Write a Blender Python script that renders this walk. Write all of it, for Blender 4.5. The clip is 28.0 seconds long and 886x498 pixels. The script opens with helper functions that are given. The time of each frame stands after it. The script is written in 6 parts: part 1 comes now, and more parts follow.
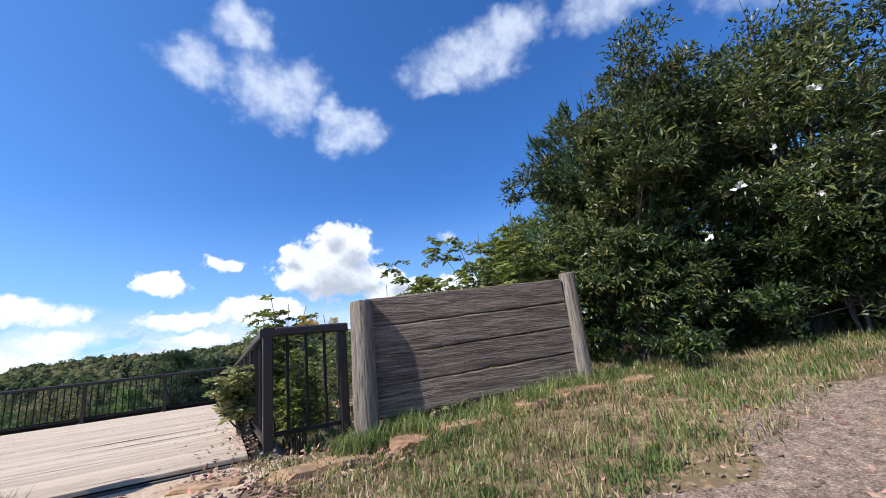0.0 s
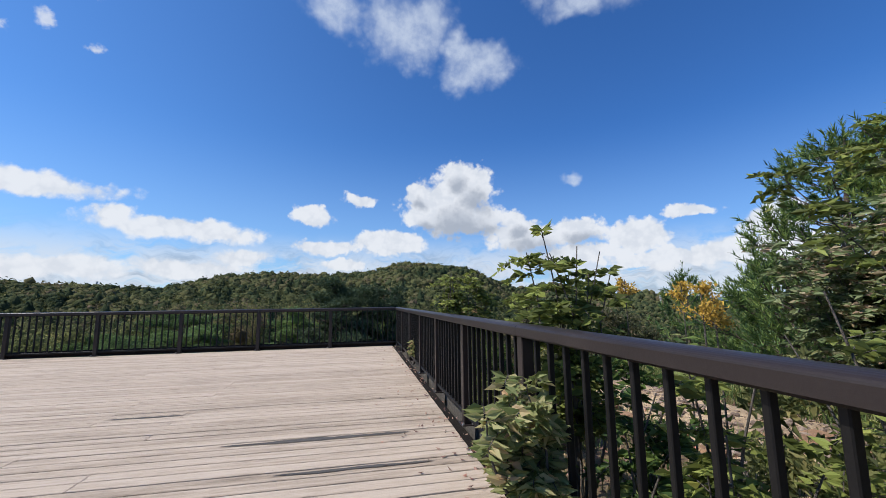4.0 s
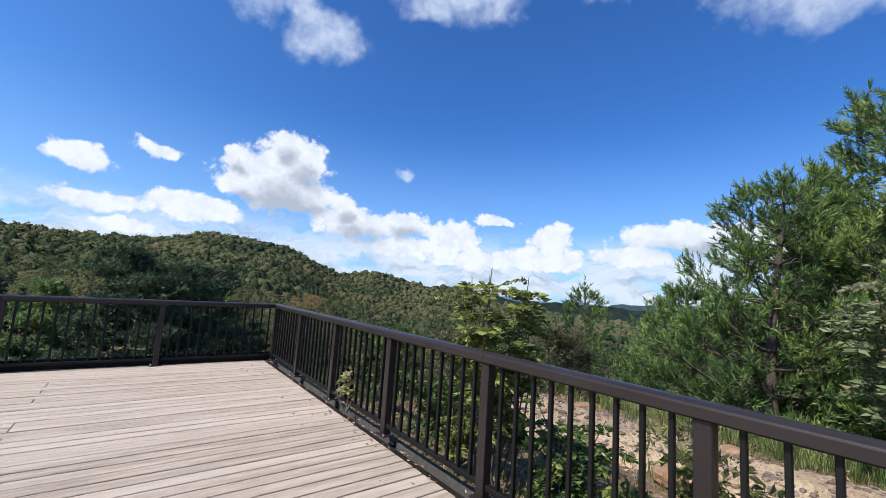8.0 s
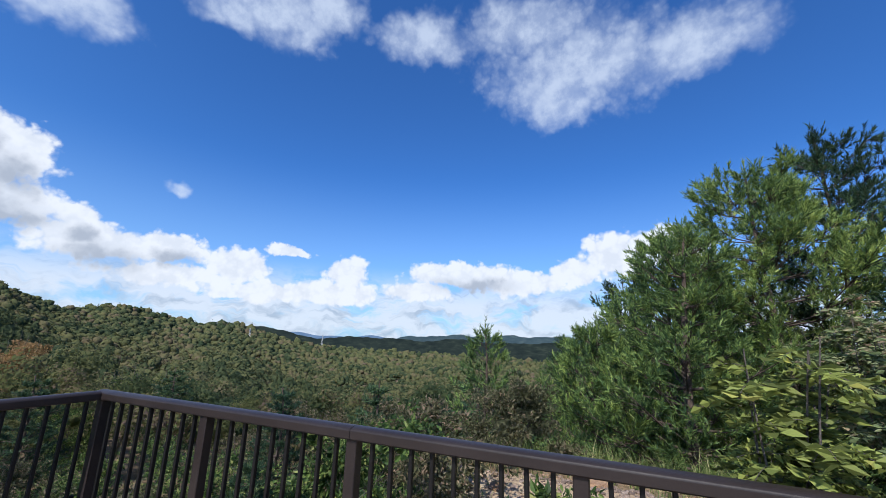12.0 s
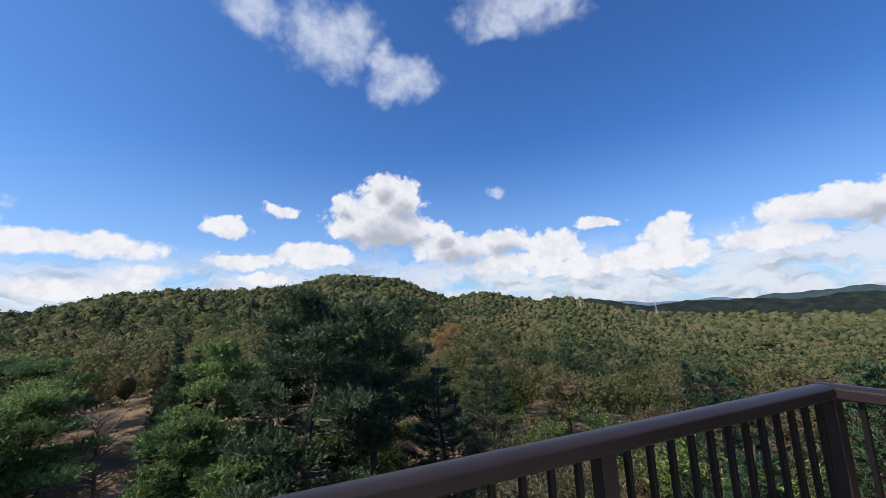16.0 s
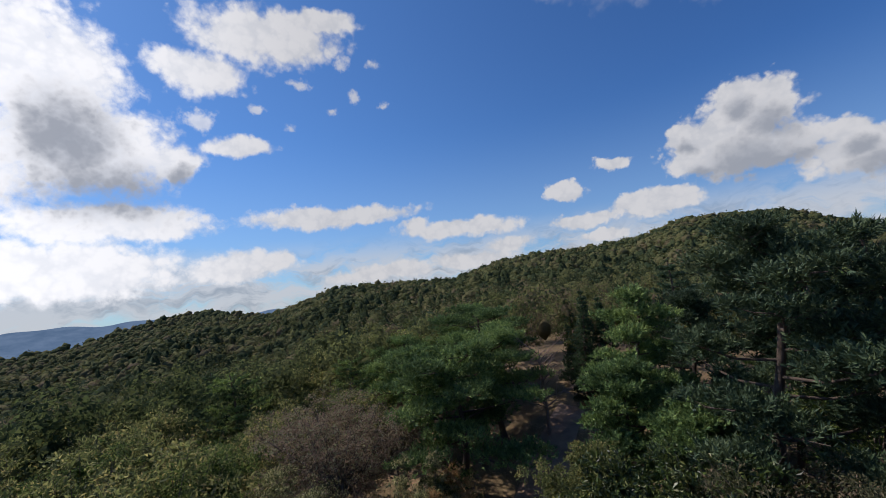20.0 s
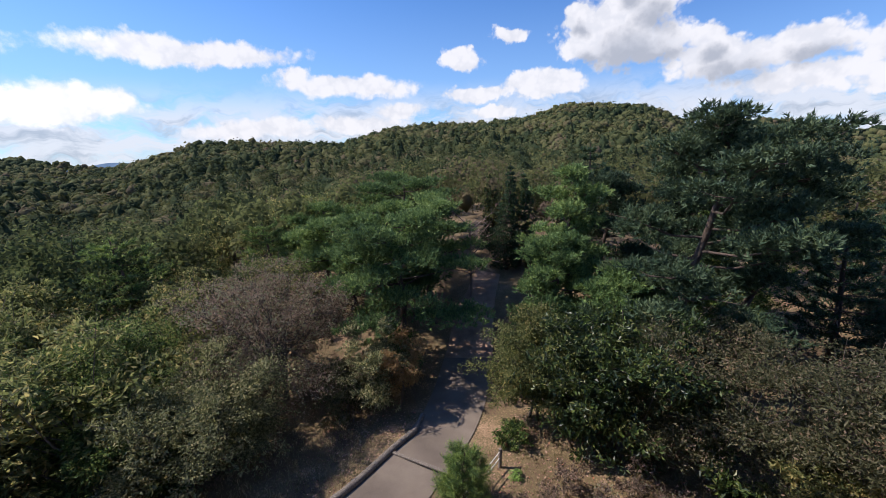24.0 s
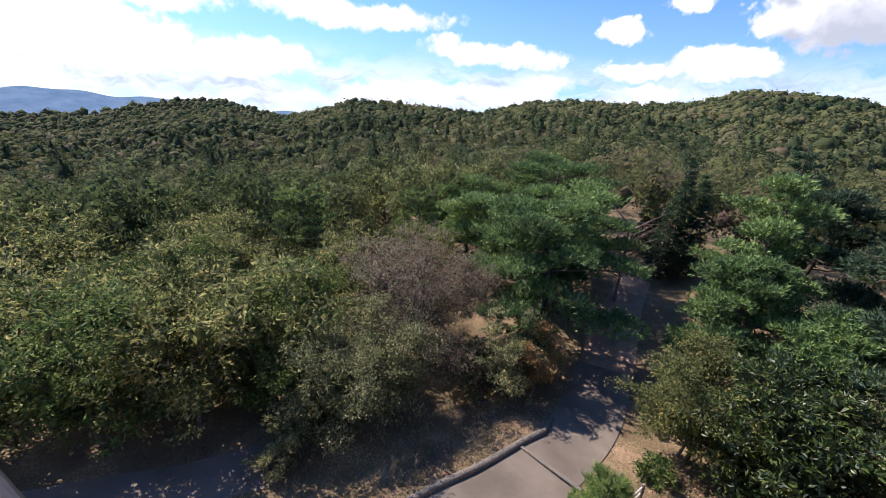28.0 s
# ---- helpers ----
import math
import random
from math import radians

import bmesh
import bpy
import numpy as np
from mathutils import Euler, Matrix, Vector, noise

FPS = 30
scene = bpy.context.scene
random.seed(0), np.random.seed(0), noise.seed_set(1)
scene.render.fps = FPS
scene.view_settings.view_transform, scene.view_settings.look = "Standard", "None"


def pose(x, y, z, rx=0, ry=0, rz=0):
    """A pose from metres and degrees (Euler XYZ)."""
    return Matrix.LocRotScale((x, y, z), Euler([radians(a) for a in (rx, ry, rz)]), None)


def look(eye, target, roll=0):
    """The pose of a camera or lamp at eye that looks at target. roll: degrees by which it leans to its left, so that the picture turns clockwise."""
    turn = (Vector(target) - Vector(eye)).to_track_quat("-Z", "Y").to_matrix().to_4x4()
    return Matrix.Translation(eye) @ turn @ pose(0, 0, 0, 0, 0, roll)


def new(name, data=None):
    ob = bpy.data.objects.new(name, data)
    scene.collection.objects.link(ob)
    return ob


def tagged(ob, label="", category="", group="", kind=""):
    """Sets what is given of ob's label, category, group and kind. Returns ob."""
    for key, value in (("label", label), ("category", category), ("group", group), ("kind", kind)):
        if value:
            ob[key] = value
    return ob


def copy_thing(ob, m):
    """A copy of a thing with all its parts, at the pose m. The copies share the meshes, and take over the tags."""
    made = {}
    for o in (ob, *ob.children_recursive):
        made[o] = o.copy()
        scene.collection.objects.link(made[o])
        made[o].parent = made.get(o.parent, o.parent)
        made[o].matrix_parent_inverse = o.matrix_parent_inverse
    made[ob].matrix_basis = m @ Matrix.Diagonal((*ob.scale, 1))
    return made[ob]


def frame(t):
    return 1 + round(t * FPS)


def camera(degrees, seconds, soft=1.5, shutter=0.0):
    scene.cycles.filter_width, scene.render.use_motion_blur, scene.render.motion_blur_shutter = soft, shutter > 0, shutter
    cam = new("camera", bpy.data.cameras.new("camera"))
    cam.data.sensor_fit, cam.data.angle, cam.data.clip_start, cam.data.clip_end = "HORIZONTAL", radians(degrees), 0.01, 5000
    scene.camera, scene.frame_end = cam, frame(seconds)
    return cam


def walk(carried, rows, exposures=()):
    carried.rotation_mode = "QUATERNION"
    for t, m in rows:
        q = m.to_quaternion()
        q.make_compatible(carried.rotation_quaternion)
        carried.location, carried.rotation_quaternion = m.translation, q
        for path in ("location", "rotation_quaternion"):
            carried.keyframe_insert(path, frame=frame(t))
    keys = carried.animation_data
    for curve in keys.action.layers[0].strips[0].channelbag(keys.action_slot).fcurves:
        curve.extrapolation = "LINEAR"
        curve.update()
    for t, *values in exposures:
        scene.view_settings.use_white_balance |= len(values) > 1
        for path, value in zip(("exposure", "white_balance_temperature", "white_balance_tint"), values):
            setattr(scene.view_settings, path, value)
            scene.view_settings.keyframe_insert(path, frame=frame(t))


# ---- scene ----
PATH = (
    (0, -0.37, -15.21, 0.66, -30.16, 14.88, -7.11),
    (0.5, -0.41, -14.69, 0.72, -20.93, 15.42, -3.96),
    (1, -0.48, -14.18, 0.76, -10.02, 15.06, -2.05),
    (1.5, -0.58, -13.66, 0.81, -1.88, 12.52, -4.06),
    (2, -0.69, -13.21, 0.88, -2.05, 11.15, -3.66),
    (2.5, -0.80, -12.82, 0.96, -3.16, 9.65, -1.41),
    (3, -0.93, -12.42, 1.05, -4.42, 5.58, -1.28),
    (3.5, -1.07, -12.00, 1.16, -7.76, 7.04, -0.51),
    (5.5, -1.15, -10.30, 1.43, -26.68, 7.58, -1.42),
    (6, -1.33, -9.79, 1.45, -34.76, 9.23, 1.00),
    (6.5, -1.56, -9.39, 1.49, -47.56, 8.67, 2.44),
    (7, -1.81, -9.02, 1.53, -48.09, 8.10, 2.18),
    (7.5, -2.03, -8.62, 1.54, -43.43, 7.30, 2.69),
    (8, -2.26, -8.27, 1.54, -37.30, 6.35, 3.84),
    (8.5, -2.48, -7.95, 1.54, -36.13, 7.70, 4.85),
    (9, -2.62, -7.60, 1.57, -40.07, 7.11, 3.85),
    (9.5, -2.70, -7.21, 1.61, -47.24, 12.19, 3.86),
    (10, -2.71, -6.73, 1.66, -51.94, 14.14, 4.26),
    (10.5, -2.64, -6.18, 1.70, -56.39, 11.57, 2.02),
    (11, -2.57, -5.68, 1.71, -61.98, 12.61, 3.31),
    (11.5, -2.55, -5.21, 1.73, -67.05, 12.64, 2.38),
    (13.5, -2.33, -3.31, 1.70, -54.79, 13.46, -1.21),
    (14, -2.49, -2.96, 1.71, -45.94, 13.66, -1.75),
    (14.5, -2.64, -2.57, 1.72, -37.24, 12.98, -2.53),
    (15, -2.84, -2.28, 1.72, -34.69, 11.95, -1.91),
    (15.5, -3.08, -1.90, 1.72, -30.04, 10.27, -1.95),
    (16, -3.24, -1.50, 1.68, -22.67, 8.90, -2.91),
    (16.5, -3.34, -1.17, 1.65, -16.35, 7.79, -4.23),
    (17, -3.51, -0.92, 1.65, -9.20, 7.40, -5.37),
    (17.5, -3.78, -0.74, 1.67, -3.70, 7.76, -5.38),
    (18, -4.11, -0.60, 1.65, 2.66, 8.08, -5.09),
    (18.5, -4.44, -0.46, 1.63, 11.58, 8.82, -5.27),
    (19, -4.74, -0.39, 1.60, 19.69, 8.64, -5.39),
    (19.5, -5.04, -0.36, 1.58, 21.80, 7.44, -6.11),
    (20, -5.35, -0.41, 1.55, 24.96, 6.31, -6.67),
    (20.5, -5.67, -0.47, 1.52, 26.08, 5.67, -5.44),
    (22.5, -7.09, -0.13, 1.55, 16.87, 3.44, -5.31),
    (23, -7.45, -0.13, 1.59, 15.43, -1.11, -5.59),
    (23.5, -7.78, -0.13, 1.61, 13.09, -9.98, -4.15),
    (24, -8.02, -0.13, 1.61, 10.08, -13.71, -2.33),
    (24.5, -8.21, -0.13, 1.58, 8.43, -18.65, -1.33),
    (25, -8.38, -0.13, 1.56, 5.99, -21.28, -1.18),
    (25.5, -8.55, -0.13, 1.55, 5.01, -21.66, -1.37),
    (26, -8.74, -0.13, 1.55, 5.07, -21.91, -1.06),
    (26.5, -8.98, -0.13, 1.56, 8.25, -21.85, 0.03),
    (27, -9.23, -0.12, 1.64, 14.07, -20.61, 0.67),
    (27.5, -9.45, -0.09, 1.73, 20.11, -18.26, 2.26),
    (28, -9.60, -0.08, 1.82, 27.15, -17.58, 3.80),
)
cam = camera(97, 28.0, soft=0.6)
walk(cam, [(t, pose(x, y, z, 0, 0, yaw) @ pose(0, 0, 0, 90 + pitch) @ pose(0, 0, 0, 0, 0, roll)) for t, x, y, z, yaw, pitch, roll in PATH],
     exposures=((0, 0.57, 6200, 10), (1, 0.37, 6200, 10), (2, -0.03, 6200, 10), (3, 0.02, 6200, 10), (6, 0.42, 6150, 10), (7, 0.52, 6100, 10), (8, 0.35, 6050, 10), (9, 0.21, 6050, 10), (10, 0.27, 5950, 10), (11, 0.32, 5950, 10), (14, 0.20, 6200, 11), (15, 0.24, 6400, 13), (17, 0.22, 6450, 13), (18, 0.02, 6450, 13), (19, -0.18, 6450, 13), (20.5, -0.28, 6450, 13), (22.5, -0.18, 6400, 13), (23.2, -0.13, 6400, 13), (24, 0.30, 6350, 15), (25, 0.65, 6350, 17), (26, 0.75, 6350, 17), (27, 0.85, 6350, 17), (28, 0.70, 6350, 17)))

# ---- sky, sun ----
SUN_AZ, SUN_EL = radians(94), radians(49)
sun_dir = Vector((-math.sin(SUN_AZ) * math.cos(SUN_EL), math.cos(SUN_AZ) * math.cos(SUN_EL), math.sin(SUN_EL)))
sun = new("sun", bpy.data.lights.new("sun", "SUN"))
sun.data.energy, sun.data.angle, sun.data.color = 5.0, radians(0.5), (1.0, 0.93, 0.82)
sun.matrix_world = look(sun_dir * 100, (0, 0, 0))


class Nodes:
    """Short ways to wire a node tree."""

    def __init__(self, tree):
        self.tree = tree
        tree.nodes.clear()

    def add(self, kind, **values):
        node = self.tree.nodes.new(kind)
        for key, value in values.items():
            setattr(node, key, value)
        return node

    def link(self, a, b):
        self.tree.links.new(a, b)

    def put(self, socket, value):
        if isinstance(value, bpy.types.NodeSocket):
            self.link(value, socket)
        else:
            socket.default_value = value

    def math(self, op, a, b=0.0, c=0.0, clamp=False):
        node = self.add("ShaderNodeMath", operation=op, use_clamp=clamp)
        for socket, value in zip(node.inputs, (a, b, c)):
            self.put(socket, value)
        return node.outputs[0]

    def vec(self, op, a, b=(0, 0, 0), out=0):
        node = self.add("ShaderNodeVectorMath", operation=op)
        self.put(node.inputs[0], a)
        self.put(node.inputs[1], b)
        return node.outputs[out]

    def noise(self, vector, scale, detail=4.0, rough=0.55, distort=0.0):
        node = self.add("ShaderNodeTexNoise")
        self.put(node.inputs["Vector"], vector)
        self.put(node.inputs["Scale"], scale)
        self.put(node.inputs["Detail"], detail)
        self.put(node.inputs["Roughness"], rough)
        self.put(node.inputs["Distortion"], distort)
        return node.outputs["Fac"]

    def ramp(self, value, *stops):
        node = self.add("ShaderNodeValToRGB")
        e = node.color_ramp.elements
        while len(e) < len(stops):
            e.new(0.5)
        for spot, (at, colour) in zip(e, stops):
            spot.position = at
            spot.color = (*colour, 1) if len(colour) == 3 else colour
        self.link(value, node.inputs[0])
        return node.outputs[0]

    def mix(self, fac, a, b, blend="MIX"):
        node = self.add("ShaderNodeMix", data_type="RGBA", blend_type=blend)
        for name, value in (("Factor", fac), ("A", a), ("B", b)):
            socket = [s for s in node.inputs if s.name == name and s.type == ("VALUE" if name == "Factor" else "RGBA")][0]
            if isinstance(value, tuple) and len(value) == 3:
                value = (*value, 1)
            self.put(socket, value)
        return [s for s in node.outputs if s.type == "RGBA"][0]


world = bpy.data.worlds.new("world")
scene.world = world
world.use_nodes = True
w = Nodes(world.node_tree)
sky = w.add("ShaderNodeTexSky", sky_type="NISHITA", sun_disc=False, sun_elevation=SUN_EL, sun_rotation=-SUN_AZ, altitude=200.0, air_density=1.0, dust_density=0.35, ozone_density=2.2)
# clouds: (bearing to the left of north, height, half width, half height), all in degrees
CUMULUS = (
    (-14.2, 18.3, 2.0, 1.8), (-16.4, 16.6, 3.0, 2.4), (-13.0, 14.0, 5.5, 3.5), (-15.6, 11.6, 4.6, 1.7), (-8.2, 15.4, 1.5, 1.3),
    (-9.4, 12.0, 2.3, 1.5), (-24.0, 9.3, 4.8, 2.0), (-22.6, 10.8, 2.3, 1.4), (-31.4, 9.5, 2.7, 1.5), (6.4, 11.9, 2.4, 1.2),
    (0.2, 14.4, 1.8, 0.8), (4.8, 7.7, 4.0, 0.9), (-3.8, 8.4, 4.6, 1.5), (2.5, 5.3, 2.4, 0.7), (-38.8, 8.2, 3.0, 1.9),
    (-44.6, 11.0, 2.4, 0.7), (-52.8, 8.6, 2.6, 1.9),
)
LOW_BANK = (
    (-50.5, 5.6, 5.6, 1.3), (-69.5, 8.7, 7.0, 1.5), (-63.0, 6.3, 4.6, 1.2), (-78.0, 7.7, 5.6, 1.5), (-85.5, 9.4, 2.6, 1.5),
    (-91.0, 11.6, 3.8, 2.5), (-97.5, 12.0, 3.4, 2.2), (-31.0, 6.3, 5.6, 1.0), (-41.0, 5.0, 5.6, 1.0),
)
STREAKS = (
    (40.0, 12.3, 10.5, 1.2), (22.0, 9.0, 8.0, 1.2), (28.8, 10.0, 1.8, 0.8), (15.3, 5.8, 3.2, 1.1), (21.0, 4.2, 6.2, 1.0),
    (33.8, 3.8, 6.2, 1.1), (52.0, 6.4, 5.6, 1.6),
)
SUNWARD = (
    (70.5, 26.5, 6.0, 6.0), (67.6, 19.8, 8.4, 4.4), (59.2, 19.0, 2.6, 2.0), (79.0, 30.0, 7.5, 6.0), (47.8, 34.6, 8.6, 2.7),
    (56.0, 29.8, 4.6, 2.3), (40.5, 36.8, 5.0, 1.2), (52.0, 21.8, 3.8, 1.1), (65.5, 11.8, 8.4, 2.0), (70.0, 6.6, 9.5, 3.0), (80.0, 17.0, 7.5, 6.5),
)
FLECKS = (
    (37.5, 32.2, 1.5, 0.8), (32.0, 31.8, 1.0, 0.6), (35.4, 28.4, 1.0, 0.6), (43.0, 29.8, 1.5, 0.5), (45.4, 24.4, 0.9, 0.6), (57.0, 24.2, 2.0, 1.1),
    (31.5, 27.0, 0.8, 0.5), (39.5, 26.2, 0.8, 0.5), (49.0, 26.6, 0.9, 0.5),
)
VEILS = (
    (-6.3, 36.6, 6.4, 4.0), (4.8, 38.6, 3.6, 2.4), (-1.7, 43.0, 4.2, 2.0), (-17.8, 31.8, 5.0, 2.5), (-14.6, 34.4, 2.6, 1.8),
    (-38.3, 39.8, 9.5, 2.7), (-46.0, 41.8, 5.6, 2.5), (-34.0, 38.0, 4.6, 2.1), (-62.0, 40.6, 7.0, 2.4), (-87.0, 36.0, 12.5, 5.0),
    (-103.0, 35.6, 7.2, 3.0), (-85.0, 32.0, 6.6, 2.3), (-80.0, 42.0, 9.0, 3.0), (-31.6, 16.8, 1.6, 0.6),
)
SKY = 0.098
geo = w.add("ShaderNodeTexCoord")
way = w.vec("NORMALIZE", geo.outputs["Generated"])
split = w.add("ShaderNodeSeparateXYZ")
w.link(way, split.inputs[0])
bearing = w.math("DEGREES", w.math("ARCTAN2", w.math("MULTIPLY", split.outputs[0], -1.0), split.outputs[1]))
height = w.math("DEGREES", w.math("ARCSINE", split.outputs[2]))
flat = w.add("ShaderNodeCombineXYZ")
w.link(bearing, flat.inputs[0])
w.link(height, flat.inputs[1])
flat = flat.outputs[0]


def warp(vector, scale, reach, detail):
    node = w.add("ShaderNodeTexNoise")
    w.link(vector, node.inputs["Vector"])
    node.inputs["Scale"].default_value, node.inputs["Detail"].default_value, node.inputs["Roughness"].default_value = scale, detail, 0.6
    return w.vec("MULTIPLY", w.vec("SUBTRACT", node.outputs["Color"], (0.5, 0.5, 0.5)), (reach, reach * 0.75, 0))


def heads(vector, scale):
    """Rounded heads as on a cauliflower: high in the middle of each cell."""
    node = w.add("ShaderNodeTexVoronoi", feature="SMOOTH_F1")
    w.link(vector, node.inputs["Vector"])
    node.inputs["Scale"].default_value, node.inputs["Smoothness"].default_value = scale, 0.35
    return w.math("SUBTRACT", 0.48, node.outputs["Distance"])


globe = w.vec("MULTIPLY", way, (57.3, 57.3, 57.3))
ragged = w.vec("ADD", w.vec("ADD", flat, warp(globe, 0.2, 3.4, 2.0)), warp(globe, 0.9, 1.2, 3.0))
wild = w.vec("ADD", w.vec("ADD", flat, warp(globe, 0.14, 6.5, 2.0)), warp(globe, 0.45, 2.6, 2.0))
swirl = w.vec("ADD", globe, warp(globe, 0.7, 1.4, 3.0))
cauli = w.math("ADD", w.math("ADD", w.math("MULTIPLY", heads(swirl, 0.36), 0.44), w.math("MULTIPLY", heads(swirl, 0.85), 0.34)), w.math("MULTIPLY", heads(swirl, 2.0), 0.16))
rough_edge = w.math("MULTIPLY", w.math("SUBTRACT", w.noise(globe, 0.5, 6.0, 0.6), 0.5), 0.85)


def cover(puffs, drop=0.0, size=1.0, side=0.0, where=None):
    """How deep inside the nearest of the puffs a direction lies: 1 in the middle, 0 at the rim."""
    best = None
    for a, h, ww, hh in puffs:
        near = w.vec("MULTIPLY", w.vec("SUBTRACT", where or ragged, (a - side * ww, h - drop * hh, 0)), (1 / (ww * size), 1 / (hh * size), 0))
        d = w.vec("LENGTH", near, out=1)
        best = d if best is None else w.math("SMOOTH_MIN", best, d, 0.22)
    return w.math("SUBTRACT", 1.0, best)


def soft(value, lo, hi):
    node = w.add("ShaderNodeMapRange", interpolation_type="SMOOTHSTEP")
    w.put(node.inputs["Value"], value)
    node.inputs["From Min"].default_value, node.inputs["From Max"].default_value = lo, hi
    return node.outputs[0]


heap = w.math("ADD", cover(CUMULUS + LOW_BANK, 0.0, 1.38), cauli)
dense = soft(heap, -0.05, 0.27)
frayed = soft(w.math("ADD", cover(STREAKS + SUNWARD, 0.0, 1.3), w.math("ADD", w.math("MULTIPLY", cauli, 0.6), w.math("MULTIPLY", rough_edge, 0.9))), -0.10, 0.36)
specks = w.math("MULTIPLY", soft(w.math("ADD", cover(FLECKS, 0.0, 1.5), w.math("MULTIPLY", rough_edge, 3.2)), 0.1, 0.9), 0.75)
dense = w.math("MAXIMUM", w.math("MAXIMUM", dense, frayed), specks)
mottle = soft(w.noise(globe, 0.3, 6.0, 0.6), 0.32, 0.62)
thin = w.math("MULTIPLY", soft(w.math("ADD", cover(VEILS, 0.0, 1.3, 0.0, wild), w.math("MULTIPLY", cauli, 0.7)), -0.15, 0.75), w.math("ADD", 0.42, w.math("MULTIPLY", mottle, 0.36)))
shade = soft(w.math("ADD", cover(CUMULUS[:9] + SUNWARD[:3] + LOW_BANK[1:2], 0.95, 0.95, 0.25), w.math("MULTIPLY", cauli, 1.1)), -0.20, 0.80)
bank = w.noise(w.vec("MULTIPLY", wild, (0.10, 0.30, 1.0)), 1.0, 7.0, 0.6)
low = w.math("MULTIPLY", soft(height, 10.0, 4.0), soft(bank, 0.33, 0.53))
low_shade = soft(w.noise(w.vec("MULTIPLY", wild, (0.16, 0.55, 1.0)), 1.0, 5.0, 0.6), 0.45, 0.7)
blue = w.mix(1.0, sky.outputs[0], (SKY * 0.50, SKY * 0.97, SKY * 1.58), "MULTIPLY")
blue = w.mix(w.math("MULTIPLY", soft(bearing, -45.0, 50.0), 0.6), blue, w.mix(1.0, blue, (1.95, 1.5, 1.22), "MULTIPLY"))
sunward = w.math("ADD", 1.0, w.math("MULTIPLY", soft(bearing, 38.0, 75.0), 0.6))
lit = w.add("ShaderNodeCombineXYZ")
for i in range(3):
    w.link(sunward, lit.inputs[i])
white = w.mix(w.math("MULTIPLY", soft(cauli, 0.10, -0.22), 0.42), (0.93, 0.94, 0.96), (0.62, 0.67, 0.75))
cloud = w.mix(w.math("MULTIPLY", shade, 0.92), w.mix(1.0, white, lit.outputs[0], "MULTIPLY"), (0.44, 0.48, 0.55))
colour = w.mix(w.math("MULTIPLY", soft(height, 24.0, 0.0), 0.42), blue, (0.50, 0.70, 0.92))
colour = w.mix(w.math("MULTIPLY", low, 0.88), colour, w.mix(low_shade, (0.80, 0.84, 0.90), (0.47, 0.53, 0.62)))
colour = w.mix(thin, colour, (0.72, 0.79, 0.90))
colour = w.mix(w.math("MULTIPLY", dense, 0.97), colour, cloud)
back = w.add("ShaderNodeBackground")
w.link(colour, back.inputs["Color"])
back.inputs["Strength"].default_value = 0.82
out = w.add("ShaderNodeOutputWorld")
w.link(back.outputs[0], out.inputs["Surface"])

# ---- materials ----
def material(name, stops, scale=3.0, rough=0.8, fine=40.0, fine_amount=0.35, bump=0.3, bump_scale=None, stretch=(1, 1, 1), metal=0.0, per_piece=0.0, coords="Object", spec=0.5, island=False):
    """A surface whose colour runs through the stops by noise of two scales, with a fine relief."""
    m = bpy.data.materials.new(name)
    m.use_nodes = True
    n = Nodes(m.node_tree)
    tc = n.add("ShaderNodeTexCoord")
    v = tc.outputs[coords]
    if per_piece:
        info = n.add("ShaderNodeObjectInfo")
        shift = n.add("ShaderNodeCombineXYZ")
        for i in range(3):
            n.link(n.math("MULTIPLY", info.outputs["Random"], 37.0 + 11 * i), shift.inputs[i])
        v = n.vec("ADD", v, shift.outputs[0])
    v = n.vec("MULTIPLY", v, stretch)
    big = n.noise(v, scale, 5.0, 0.6, 0.2)
    small = n.noise(v, fine, 4.0, 0.65)
    mixed = n.math("ADD", n.math("MULTIPLY", big, 1 - fine_amount), n.math("MULTIPLY", small, fine_amount))
    if per_piece:
        mixed = n.math("ADD", mixed, n.math("MULTIPLY", n.math("SUBTRACT", info.outputs["Random"], 0.5), per_piece))
    if island:
        g = n.add("ShaderNodeNewGeometry")
        mixed = n.math("ADD", mixed, n.math("MULTIPLY", n.math("SUBTRACT", g.outputs["Random Per Island"], 0.5), 0.35))
    col = n.ramp(mixed, *stops)
    p = n.add("ShaderNodeBsdfPrincipled")
    n.link(col, p.inputs["Base Color"])
    n.put(p.inputs["Roughness"], n.math("ADD", rough - 0.08, n.math("MULTIPLY", small, 0.16), clamp=True))
    p.inputs["Metallic"].default_value = metal
    p.inputs["Specular IOR Level"].default_value = spec
    if bump:
        b = n.add("ShaderNodeBump")
        b.inputs["Strength"].default_value = bump
        b.inputs["Distance"].default_value = 0.02
        n.link(n.noise(v, bump_scale, 5.0, 0.65) if bump_scale else small, b.inputs["Height"])
        n.link(b.outputs[0], p.inputs["Normal"])
    o = n.add("ShaderNodeOutputMaterial")
    n.link(p.outputs[0], o.inputs["Surface"])
    return m


